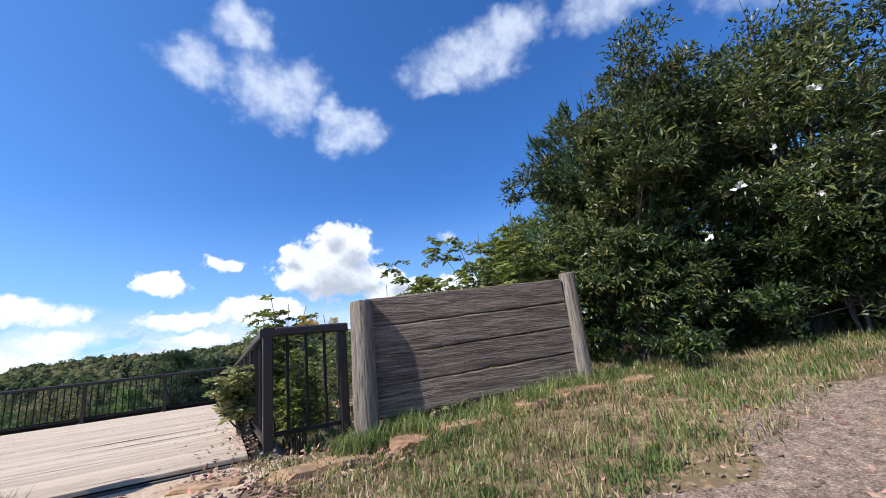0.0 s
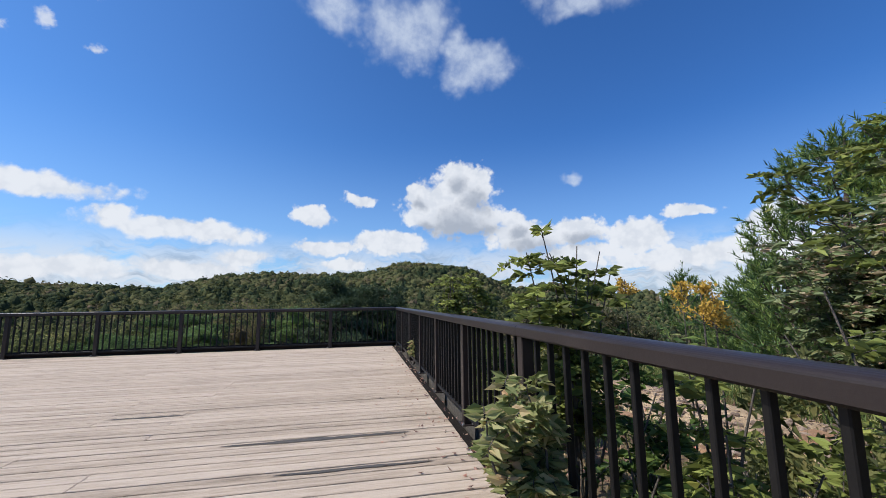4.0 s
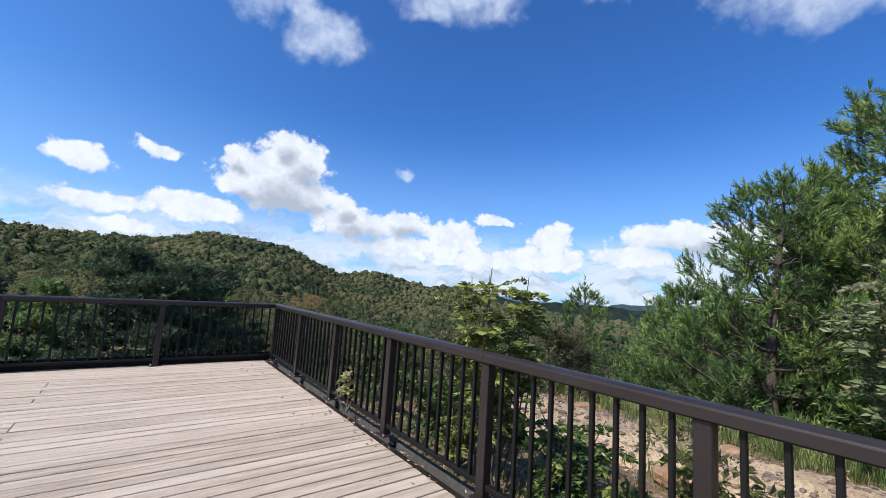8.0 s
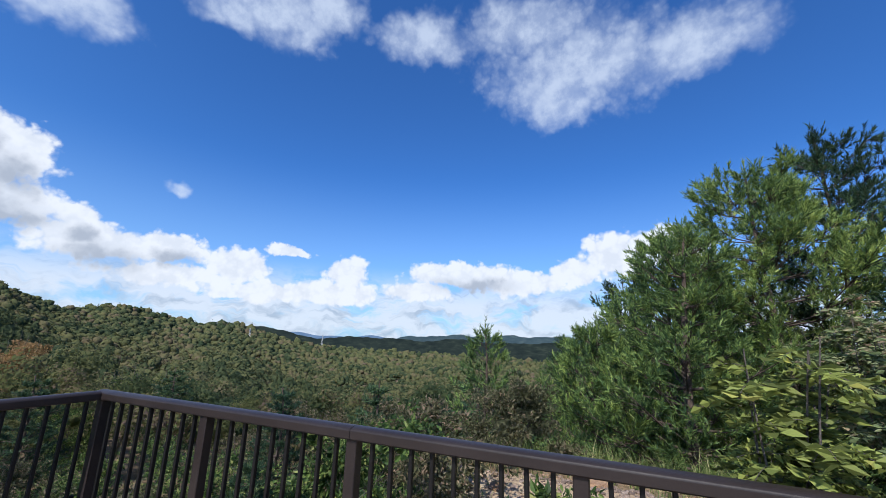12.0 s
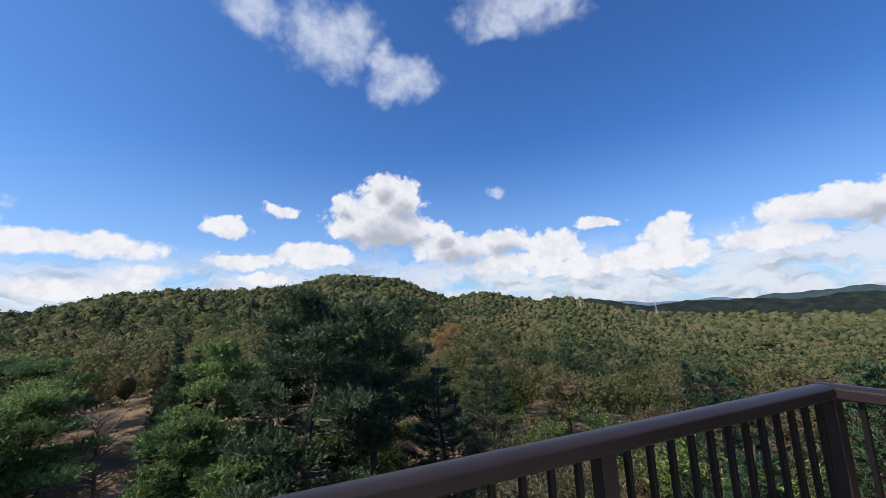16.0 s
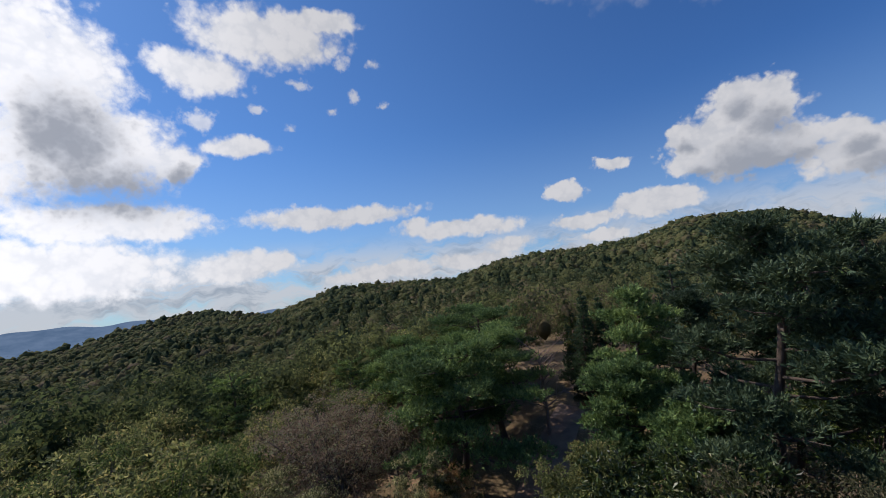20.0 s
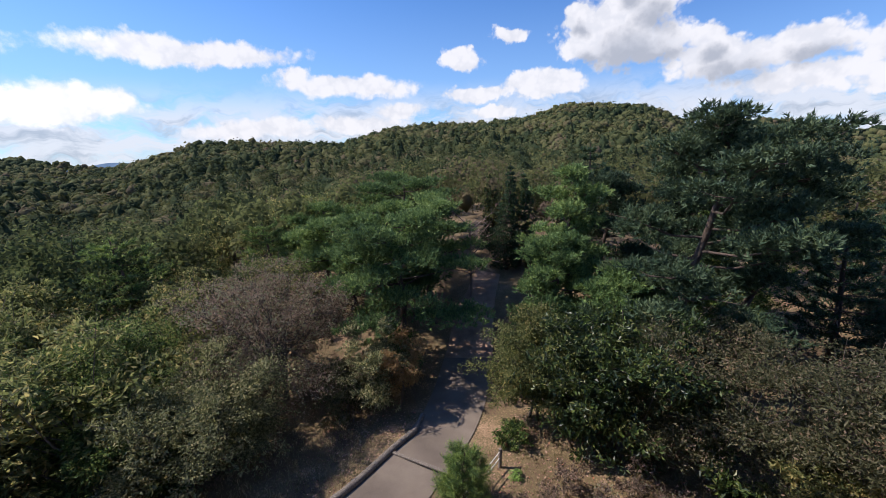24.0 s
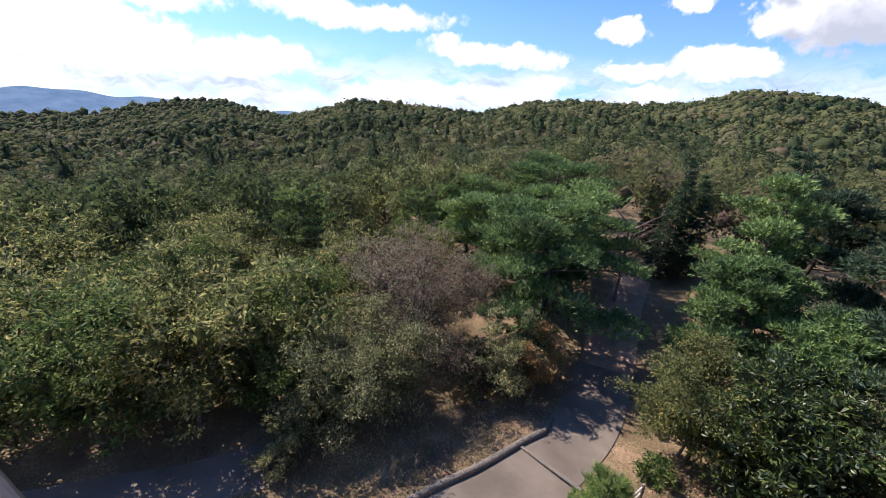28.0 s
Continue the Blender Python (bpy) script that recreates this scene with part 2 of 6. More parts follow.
def foliage(name, stops, patch=0.9, rough=0.6, glow=0.4, spread=0.5, spec=0.25, fine=0.0, lift=1.5, crowns=False):
    """Leaves: hue by patches of the crown and leaf by leaf, with some light passing through."""
    m = bpy.data.materials.new(name)
    m.use_nodes = True
    n = Nodes(m.node_tree)
    tc = n.add("ShaderNodeTexCoord")
    g = n.add("ShaderNodeNewGeometry")
    hue = n.math("ADD", n.noise(tc.outputs["Object"], patch, 3.0, 0.6), n.math("MULTIPLY", n.math("SUBTRACT", g.outputs["Random Per Island"], 0.5), spread))
    info = n.add("ShaderNodeObjectInfo")
    hue = n.math("ADD", hue, n.math("MULTIPLY", n.math("SUBTRACT", info.outputs["Random"], 0.5), 0.22))
    if crowns:
        kind = n.add("ShaderNodeAttribute", attribute_name="kind_of_tree")
        hue = n.math("ADD", kind.outputs["Fac"], n.math("MULTIPLY", n.math("SUBTRACT", hue, 0.5), 0.35))
    if fine:
        grain = n.noise(tc.outputs["Object"], fine, 4.0, 0.7)
        hue = n.math("ADD", hue, n.math("MULTIPLY", n.math("SUBTRACT", grain, 0.5), 0.55))
    col = n.ramp(hue, *[(at, tuple(min(0.8, c * lift * k) for c, k in zip(rgb, (0.97, 1.0, 1.3)))) for at, rgb in stops])
    p = n.add("ShaderNodeBsdfPrincipled")
    n.link(col, p.inputs["Base Color"])
    p.inputs["Roughness"].default_value = rough
    p.inputs["Specular IOR Level"].default_value = spec
    if fine:
        b = n.add("ShaderNodeBump")
        b.inputs["Strength"].default_value, b.inputs["Distance"].default_value = 0.7, 0.6 / fine
        n.link(grain, b.inputs["Height"])
        n.link(b.outputs[0], p.inputs["Normal"])
    t = n.add("ShaderNodeBsdfTranslucent")
    n.link(n.mix(0.3, col, (0.17, 0.19, 0.06), "MIX"), t.inputs["Color"])
    s = n.add("ShaderNodeMixShader")
    s.inputs[0].default_value = glow
    n.link(p.outputs[0], s.inputs[1])
    n.link(t.outputs[0], s.inputs[2])
    o = n.add("ShaderNodeOutputMaterial")
    n.link(s.outputs[0], o.inputs["Surface"])
    return m


M_DECK = material("weathered_deck_wood", ((0.24, (0.12, 0.086, 0.061)), (0.37, (0.34, 0.263, 0.19)), (0.54, (0.50, 0.398, 0.303)), (0.76, (0.60, 0.50, 0.402))), scale=1.3, fine=9, fine_amount=0.42, stretch=(1, 14, 8), rough=0.8, bump=0.6, per_piece=0.15)
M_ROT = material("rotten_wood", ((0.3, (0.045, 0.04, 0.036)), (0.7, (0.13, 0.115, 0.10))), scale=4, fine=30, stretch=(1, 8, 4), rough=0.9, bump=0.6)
M_LOG = material("weathered_log", ((0.36, (0.035, 0.028, 0.023)), (0.45, (0.145, 0.117, 0.094)), (0.58, (0.25, 0.21, 0.175)), (0.75, (0.37, 0.325, 0.28))), scale=5, fine=12, stretch=(5, 5, 0.35), rough=0.88, bump=1.0, fine_amount=0.55)
M_PLANK = material("rough_dark_plank", ((0.38, (0.028, 0.020, 0.015)), (0.5, (0.110, 0.080, 0.060)), (0.62, (0.25, 0.188, 0.145))), scale=2.2, fine=7, stretch=(0.6, 4, 10), rough=0.85, bump=1.0, per_piece=0.12, fine_amount=0.55)
M_RAIL = material("dark_bronze_rail", ((0.3, (0.017, 0.0125, 0.0115)), (0.7, (0.029, 0.022, 0.0205))), scale=2, fine=60, rough=0.40, bump=0.05, metal=0.0, spec=0.3)
# Near black: shade painted into the deck gaps, and the dark kick board.
M_GAP = material("gap_shade_and_dark_board", ((0.3, (0.010, 0.008, 0.007)), (0.7, (0.028, 0.023, 0.019))), scale=3, fine=30, rough=0.95, bump=0.4, spec=0.1)
M_BAR = material("black_steel_bar", ((0.3, (0.005, 0.0047, 0.0047)), (0.7, (0.011, 0.010, 0.0095))), scale=5, fine=60, rough=0.5, bump=0.05, metal=0.0, spec=0.22)
M_STEEL = material("galvanised_bolt", ((0.3, (0.4, 0.4, 0.38)), (0.7, (0.62, 0.6, 0.57))), scale=20, rough=0.4, metal=0.8, bump=0.1)
M_ROPE = material("grey_rope", ((0.3, (0.16, 0.14, 0.12)), (0.7, (0.36, 0.33, 0.29))), scale=40, fine=200, rough=0.9, bump=0.8, bump_scale=120)
M_WHITEROPE = material("pale_rope", ((0.3, (0.45, 0.42, 0.38)), (0.7, (0.68, 0.65, 0.6))), scale=20, fine=90, rough=0.9, bump=0.4)
M_STONE = material("tan_sandstone", ((0.25, (0.11, 0.055, 0.03)), (0.45, (0.27, 0.155, 0.085)), (0.65, (0.43, 0.28, 0.165)), (0.85, (0.56, 0.41, 0.28))), scale=5, fine=45, rough=0.9, bump=0.9, per_piece=0.15)
M_ASPHALT = material("worn_asphalt_path", ((0.3, (0.095, 0.072, 0.058)), (0.55, (0.175, 0.138, 0.108)), (0.8, (0.26, 0.212, 0.172))), scale=0.7, fine=70, rough=0.92, bump=0.5)
M_BARK = material("grey_bark", ((0.3, (0.055, 0.045, 0.038)), (0.7, (0.17, 0.145, 0.12))), scale=6, fine=30, stretch=(4, 4, 0.7), rough=0.9, bump=1.0)
M_PINEBARK = material("red_pine_bark", ((0.3, (0.04, 0.030, 0.025)), (0.7, (0.13, 0.090, 0.068))), scale=6, fine=30, stretch=(3, 3, 0.8), rough=0.9, bump=1.0)
M_DRYTWIG = material("dry_twig", ((0.3, (0.11, 0.08, 0.06)), (0.7, (0.27, 0.21, 0.16))), scale=6, fine=30, rough=0.9)

LEAF_CAMELLIA = foliage("glossy_dark_leaves", ((0.25, (0.013, 0.026, 0.007)), (0.5, (0.034, 0.056, 0.010)), (0.75, (0.085, 0.115, 0.018)), (0.95, (0.18, 0.17, 0.045))), rough=0.42, glow=0.25, spec=0.4, lift=1.05, spread=0.9)
LEAF_GREEN = foliage("green_leaves", ((0.25, (0.022, 0.042, 0.010)), (0.5, (0.052, 0.090, 0.018)), (0.75, (0.115, 0.155, 0.030)), (0.95, (0.22, 0.22, 0.06))), lift=1.6, spread=0.9, glow=0.45)
LEAF_YELLOW = foliage("yellow_green_leaves", ((0.25, (0.055, 0.065, 0.012)), (0.5, (0.13, 0.145, 0.026)), (0.75, (0.20, 0.225, 0.045)), (0.95, (0.36, 0.29, 0.05))), lift=1.75, glow=0.45, spread=0.7)
LEAF_FEATHER = foliage("feathery_olive_leaves", ((0.25, (0.05, 0.07, 0.022)), (0.5, (0.10, 0.125, 0.04)), (0.75, (0.17, 0.18, 0.07)), (0.95, (0.26, 0.17, 0.09))), lift=1.7, glow=0.35, spread=0.6)
LEAF_MOSS = foliage("mossy_yellow_leaves", ((0.25, (0.040, 0.046, 0.014)), (0.5, (0.088, 0.094, 0.026)), (0.75, (0.15, 0.145, 0.045)), (0.95, (0.23, 0.18, 0.055))), lift=2.3, spread=0.9, glow=0.6)
LEAF_PALE = foliage("pale_grey_green_leaves", ((0.25, (0.048, 0.050, 0.019)), (0.5, (0.105, 0.106, 0.038)), (0.75, (0.18, 0.175, 0.068)), (0.95, (0.26, 0.22, 0.09))), lift=2.3, spread=0.9, glow=0.5)
LEAF_RED = foliage("reddish_brown_leaves", ((0.25, (0.058, 0.040, 0.024)), (0.5, (0.138, 0.090, 0.054)), (0.75, (0.205, 0.135, 0.082)), (0.95, (0.17, 0.17, 0.08))), lift=1.9, spread=0.9, glow=0.45)
LEAF_ORANGE = foliage("orange_autumn_leaves", ((0.25, (0.14, 0.085, 0.025)), (0.5, (0.25, 0.145, 0.05)), (0.75, (0.31, 0.19, 0.07)), (0.95, (0.22, 0.22, 0.05))))
LEAF_OLIVE = foliage("olive_brown_leaves", ((0.25, (0.040, 0.040, 0.016)), (0.5, (0.085, 0.085, 0.032)), (0.75, (0.14, 0.125, 0.055)), (0.95, (0.22, 0.15, 0.08))), lift=1.45, spread=0.9, glow=0.5)
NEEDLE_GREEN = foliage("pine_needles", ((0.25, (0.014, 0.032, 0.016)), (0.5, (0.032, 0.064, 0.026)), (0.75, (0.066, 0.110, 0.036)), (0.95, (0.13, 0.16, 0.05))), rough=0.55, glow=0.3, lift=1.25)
# Yellower and brighter base colours than pine_needles.
NEEDLE_LIGHT = foliage("yellow_green_pine_needles", ((0.25, (0.020, 0.038, 0.012)), (0.5, (0.062, 0.092, 0.020)), (0.75, (0.128, 0.156, 0.030)), (0.95, (0.20, 0.215, 0.045))), rough=0.5, glow=0.35, lift=2.7, spread=0.5)
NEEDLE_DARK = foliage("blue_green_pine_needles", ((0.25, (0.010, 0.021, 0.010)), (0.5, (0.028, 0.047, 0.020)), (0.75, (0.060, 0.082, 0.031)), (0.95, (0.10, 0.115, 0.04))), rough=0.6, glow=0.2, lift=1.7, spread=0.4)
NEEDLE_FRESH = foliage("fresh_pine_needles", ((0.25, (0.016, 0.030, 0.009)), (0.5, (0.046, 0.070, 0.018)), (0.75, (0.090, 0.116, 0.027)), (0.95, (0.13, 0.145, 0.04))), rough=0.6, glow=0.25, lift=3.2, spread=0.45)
FOREST = foliage("mixed_forest_leaves", ((0.24, (0.030, 0.046, 0.019)), (0.38, (0.060, 0.074, 0.027)), (0.50, (0.096, 0.102, 0.034)), (0.62, (0.122, 0.122, 0.040)), (0.76, (0.140, 0.120, 0.048)), (0.95, (0.138, 0.096, 0.054))), patch=0.12, glow=0.22, spread=0.28, spec=0.05, rough=0.9, fine=1.5, lift=0.98, crowns=True)
WOOD_LEAF = foliage("mixed_wood_leaves", ((0.24, (0.026, 0.046, 0.018)), (0.40, (0.060, 0.076, 0.026)), (0.52, (0.105, 0.110, 0.036)), (0.64, (0.135, 0.135, 0.042)), (0.75, (0.16, 0.12, 0.056)), (0.85, (0.15, 0.10, 0.062))), patch=0.28, spread=0.6, lift=1.2, glow=0.55, spec=0.08, rough=0.85, crowns=True)
GRASS = foliage("grass_blades", ((0.25, (0.070, 0.072, 0.020)), (0.5, (0.19, 0.155, 0.055)), (0.7, (0.35, 0.26, 0.115)), (0.95, (0.50, 0.38, 0.19))), patch=1.6, spread=0.6)
LITTER = foliage("fallen_leaves", ((0.25, (0.11, 0.055, 0.035)), (0.5, (0.23, 0.13, 0.075)), (0.75, (0.33, 0.21, 0.12)), (0.95, (0.42, 0.12, 0.06))), patch=3.0, glow=0.1, spread=0.8)
VINE = foliage("turning_vine_leaves", ((0.25, (0.10, 0.12, 0.03)), (0.5, (0.22, 0.23, 0.07)), (0.72, (0.34, 0.29, 0.11)), (0.95, (0.40, 0.17, 0.10))), glow=0.45, spread=0.7)
GOLD = foliage("golden_flower_heads", ((0.3, (0.36, 0.22, 0.03)), (0.7, (0.55, 0.36, 0.05))), glow=0.3)
NEW_FERN = foliage("fresh_fern", ((0.3, (0.10, 0.17, 0.03)), (0.7, (0.22, 0.32, 0.06))), glow=0.35)


# ---- building helpers ----
def thing(name, label, category, at=(0, 0, 0), group="", kind=""):
    ob = new(name)
    ob.location = at
    ob.empty_display_size = 0.1
    return tagged(ob, label, category, group, kind)


def mesh_from(name, verts, faces, mat, smooth=False):
    """A mesh from arrays; all faces have the same number of corners."""
    verts, faces = np.asarray(verts, dtype=np.float32), np.asarray(faces, dtype=np.int32)
    me = bpy.data.meshes.new(name)
    k = faces.shape[1]
    me.vertices.add(len(verts))
    me.vertices.foreach_set("co", verts.ravel())
    me.loops.add(faces.size)
    me.loops.foreach_set("vertex_index", faces.ravel())
    me.polygons.add(len(faces))
    me.polygons.foreach_set("loop_start", np.arange(0, faces.size, k, dtype=np.int32))
    me.polygons.foreach_set("use_smooth", np.full(len(faces), smooth))
    me.update(calc_edges=True)
    me.materials.append(mat)
    return me


def put(name, mesh, parent=None, label="", at=None):
    ob = new(name, mesh)
    if parent is not None:
        ob.parent = parent
    if at is not None:
        ob.location = at
    if label:
        ob["label"] = label
    return ob


def bm_mesh(name, bm, mat, smooth=False):
    me = bpy.data.meshes.new(name)
    bm.to_mesh(me)
    bm.free()
    me.materials.append(mat)
    if smooth:
        me.polygons.foreach_set("use_smooth", np.full(len(me.polygons), True))
    return me


def part(name, bm, mat, parent, label="", at=None, smooth=False):
    return put(name, bm_mesh(name, bm, mat, smooth), parent, label, at)


def box(sx, sy, sz, bevel=0.0, centre=(0, 0, 0)):
    bm = bmesh.new()
    bmesh.ops.create_cube(bm, size=1.0, matrix=Matrix.Translation(centre) @ Matrix.Diagonal((sx, sy, sz, 1)))
    if bevel:
        bmesh.ops.bevel(bm, geom=bm.edges[:], offset=bevel, segments=1, affect="EDGES")
    return bm


def tube(points, radii, sides=7, rng=None, wobble=0.0):
    """A tapered tube along the points: vertices and quads."""
    points, radii = np.asarray(points, float), np.asarray(radii, float)
    n = len(points)
    verts = np.zeros((n * sides, 3))
    along = np.gradient(points, axis=0)
    for i in range(n):
        d = along[i] / (np.linalg.norm(along[i]) + 1e-9)
        a = np.cross(d, (0.31, 0.11, 0.94) if abs(d[2]) < 0.9 else (1, 0, 0))
        a /= np.linalg.norm(a)
        b = np.cross(d, a)
        ang = np.arange(sides) * 2 * np.pi / sides
        r = radii[i] * (1 + (wobble * rng.standard_normal(sides) if rng is not None else 0))
        verts[i * sides:(i + 1) * sides] = points[i] + (np.cos(ang) * r)[:, None] * a + (np.sin(ang) * r)[:, None] * b
    i, j = np.meshgrid(np.arange(n - 1), np.arange(sides), indexing="ij")
    i, j = i.ravel(), j.ravel()
    k = (j + 1) % sides
    return verts, np.stack([i * sides + j, i * sides + k, (i + 1) * sides + k, (i + 1) * sides + j], -1)


def join(pieces):
    verts, faces, n = [], [], 0
    for v, f in pieces:
        verts.append(v)
        faces.append(f + n)
        n += len(v)
    return np.concatenate(verts), np.concatenate(faces)


def unit(v):
    return v / (np.linalg.norm(v, axis=-1, keepdims=True) + 1e-9)


def leaf_cards(pos, out, size, rng, slim=0.42, droop=0.25, jitter=0.9, facing=None):
    """One folded pointed leaf at every place, pointing roughly outwards, or lying across the way given by facing."""
    n = len(pos)
    d = unit(out + jitter * rng.standard_normal((n, 3)) - np.array([0, 0, droop]))
    s = unit(np.cross(d, rng.standard_normal((n, 3))))
    if facing is not None:
        nrm = unit(facing + 0.38 * rng.standard_normal((n, 3)))
        d = unit(np.cross(nrm, rng.standard_normal((n, 3))))
        s = np.cross(nrm, d)
    up = np.cross(s, d)
    size = np.broadcast_to(size, (n,)) * rng.uniform(0.65, 1.3, n)
    L = size[:, None]
    fold = up * L * 0.10
    v = np.stack([pos, pos + d * L * 0.45 + s * L * slim * 0.5 + fold, pos + d * L - up * L * 0.12, pos + d * L * 0.45 - s * L * slim * 0.5 + fold], 1).reshape(-1, 3)
    return v, np.arange(4 * n).reshape(n, 4)


def needle_tufts(pos, out, length, count, width, rng, spread=0.75):
    """Brushes of needles at every place: long thin triangles that fan out from the twig."""
    n = len(pos)
    d = unit(np.repeat(out, count, 0) + spread * rng.standard_normal((n * count, 3)))
    base = np.repeat(pos, count, 0) + np.repeat(out, count, 0) * (rng.uniform(-0.5, 0.35, n * count) * length)[:, None]
    s = unit(np.cross(d, rng.standard_normal((n * count, 3)))) * width / 2
    L = (length * rng.uniform(0.6, 1.15, n * count))[:, None]
    v = np.stack([base - s, base + s, base + d * L], 1).reshape(-1, 3)
    return v, np.arange(3 * n * count).reshape(-1, 3)


def smooth(lo, hi, v):
    k = np.clip((v - lo) / (hi - lo), 0, 1)
    return k * k * (3 - 2 * k)


# ---- lie of the land ----
EYE = np.array([-6.0, 0.0, 1.5])
RIDGE = np.array([(-180, 1.0, 900), (-110, 0.0, 900), (-85, -3.6, 1300), (-75, -3.3, 1300), (-66, -3.0, 1300), (-60, -2.9, 1300), (-52, -2.4, 1200), (-46, -1.6, 1100), (-40, 0.2, 1000), (-35, 0.2, 900),
                  (-28.5, 1.7, 760), (-25.5, 1.5, 740), (-23.4, 1.2, 620), (-20, 2.6, 480), (-16.6, 4.1, 440), (-11, 4.8, 430), (-7, 5.1, 430), (-3, 3.9, 430), (0, 3.4, 430), (6, 3.2, 420),
                  (11, 3.3, 410), (17, 2.9, 400), (24, 1.1, 390), (30, 1.4, 380), (37, 1.7, 370), (41, 1.5, 370), (46, 0.0, 380), (50, -0.7, 520), (57, 0.7, 640), (62, 0.1, 640), (68, -1.6, 700), (80, -2.6, 800), (110, -2.0, 800), (180, 1.0, 900)])


def land(x, y):
    """Height of the ground."""
    x, y = np.asarray(x, float), np.asarray(y, float)
    front = np.clip(-11 - y, 0, 6)
    top = -0.32 + smooth(-10.2, -11.2, y) * (0.27 - 0.085 * front + 0.085 * np.clip(x - 0.6, 0, 6))
    bumps = np.sin(x * 1.3 + 0.4 * y) * np.sin(y * 1.1 - 0.3 * x)
    drop = 1 - (1 - smooth(-2.5, 5.0, y)) * (1 - smooth(4.6, 13, x) * smooth(-13.5, -9.5, y)) * (1 - smooth(-12.4, -18, x))
    rise = np.clip(y - 13, 0, 12) * 0.17
    near = top + 0.03 * bumps * smooth(-10, -12, y) + drop * (-6.7 + rise + 0.10 * bumps)
    dx, dy = x - EYE[0], y - EYE[1]
    r = np.hypot(dx, dy) + 1e-6
    az = np.degrees(np.arctan2(-dx, dy))
    el1, far_r = np.interp(az, RIDGE[:, 0], RIDGE[:, 1]), np.interp(az, RIDGE[:, 0], RIDGE[:, 2])
    q = np.clip(np.log(np.maximum(r, 28) / 28) / np.log(far_r / 28), 0, 1)
    start = np.interp(az, (-60, -20, 0, 20, 45), (-19, -17, -13, -13, -19))
    el = start + (el1 - start) * q ** 0.8
    lumps = (1.6 * np.sin(x / 31 + 1.3 * np.sin(y / 43)) * np.sin(y / 27) + 4.2 * smooth(90, 190, r) * np.sin(x / 19 + 1.6 * np.sin(y / 37)) * np.sin(y / 23 + 0.8 * np.sin(x / 29))) * smooth(60, 140, r) * smooth(1.0, 0.75, q)
    far = EYE[2] + np.minimum(r, far_r) * np.tan(np.radians(el)) + lumps - np.clip(r - far_r, 0, 900) * 0.22
    k = smooth(20, 42, r)
    behind = smooth(-13, -30, y)
    return (near * (1 - k) + far * k) * (1 - behind) + behind * (-0.5 + 0.02 * (x * 0.2))


radii = np.concatenate([np.arange(0.0, 26, 0.42), 26 * 1.055 ** np.arange(0, 97)])
angles = np.radians(np.arange(0, 360, 1.5))
rr, aa = np.meshgrid(radii, angles, indexing="ij")
gx, gy = EYE[0] + rr * np.sin(aa), -4 + rr * np.cos(aa)
verts = np.stack([gx, gy, land(gx, gy)], -1).reshape(-1, 3)
na = len(angles)
i, j = np.meshgrid(np.arange(len(radii) - 1), np.arange(na), indexing="ij")
i, j = i.ravel(), j.ravel()
M_GROUND = material("dry_grass_and_soil", ((0.33, (0.050, 0.031, 0.020)), (0.44, (0.145, 0.085, 0.050)), (0.50, (0.120, 0.098, 0.042)), (0.57, (0.245, 0.15, 0.088)), (0.68, (0.37, 0.25, 0.155))), scale=0.8, fine=17, rough=0.95, bump=1.0, bump_scale=20, fine_amount=0.6)
ground = put("ground", mesh_from("ground", verts, np.stack([i * na + j, i * na + (j + 1) % na, (i + 1) * na + (j + 1) % na, (i + 1) * na + j], -1), M_GROUND, True))
tagged(ground, "dry grass and sandy soil falling away into wooded hills", "ground", kind="structure")

# blue mountains far off; distance haze is painted into their glowing colour
M_HAZE = bpy.data.materials.new("mountain_painted_haze")
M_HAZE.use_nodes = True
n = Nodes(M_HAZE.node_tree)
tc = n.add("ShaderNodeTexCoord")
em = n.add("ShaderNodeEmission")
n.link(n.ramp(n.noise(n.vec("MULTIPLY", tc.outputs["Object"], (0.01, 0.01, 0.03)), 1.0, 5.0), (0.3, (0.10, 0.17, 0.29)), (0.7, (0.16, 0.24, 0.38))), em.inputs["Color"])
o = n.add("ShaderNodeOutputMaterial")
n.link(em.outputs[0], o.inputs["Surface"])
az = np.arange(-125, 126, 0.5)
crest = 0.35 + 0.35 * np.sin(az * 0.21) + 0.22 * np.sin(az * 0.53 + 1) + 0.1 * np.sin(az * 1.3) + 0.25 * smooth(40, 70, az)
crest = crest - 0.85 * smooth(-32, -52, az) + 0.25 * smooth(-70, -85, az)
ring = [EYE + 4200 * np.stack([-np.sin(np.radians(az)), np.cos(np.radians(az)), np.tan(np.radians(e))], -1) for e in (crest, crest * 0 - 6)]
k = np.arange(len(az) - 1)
tagged(put("backdrop", mesh_from("backdrop", np.concatenate(ring), np.stack([k, k + 1, k + 1 + len(az), k + len(az)], -1), M_HAZE)), "blue mountains on the horizon, haze painted in", "mountains", kind="structure")


# wooded ridge between the valley and the blue mountains; its glow paints cloud shade
M_FARWOOD = bpy.data.materials.new("far_wood_painted_shade")
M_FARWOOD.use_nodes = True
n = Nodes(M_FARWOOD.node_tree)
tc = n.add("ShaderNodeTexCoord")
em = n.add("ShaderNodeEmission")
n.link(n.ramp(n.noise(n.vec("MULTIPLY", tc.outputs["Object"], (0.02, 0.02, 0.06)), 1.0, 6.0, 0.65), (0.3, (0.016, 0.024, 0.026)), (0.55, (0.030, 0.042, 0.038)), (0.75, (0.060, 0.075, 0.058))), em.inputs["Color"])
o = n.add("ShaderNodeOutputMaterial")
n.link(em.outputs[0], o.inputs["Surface"])
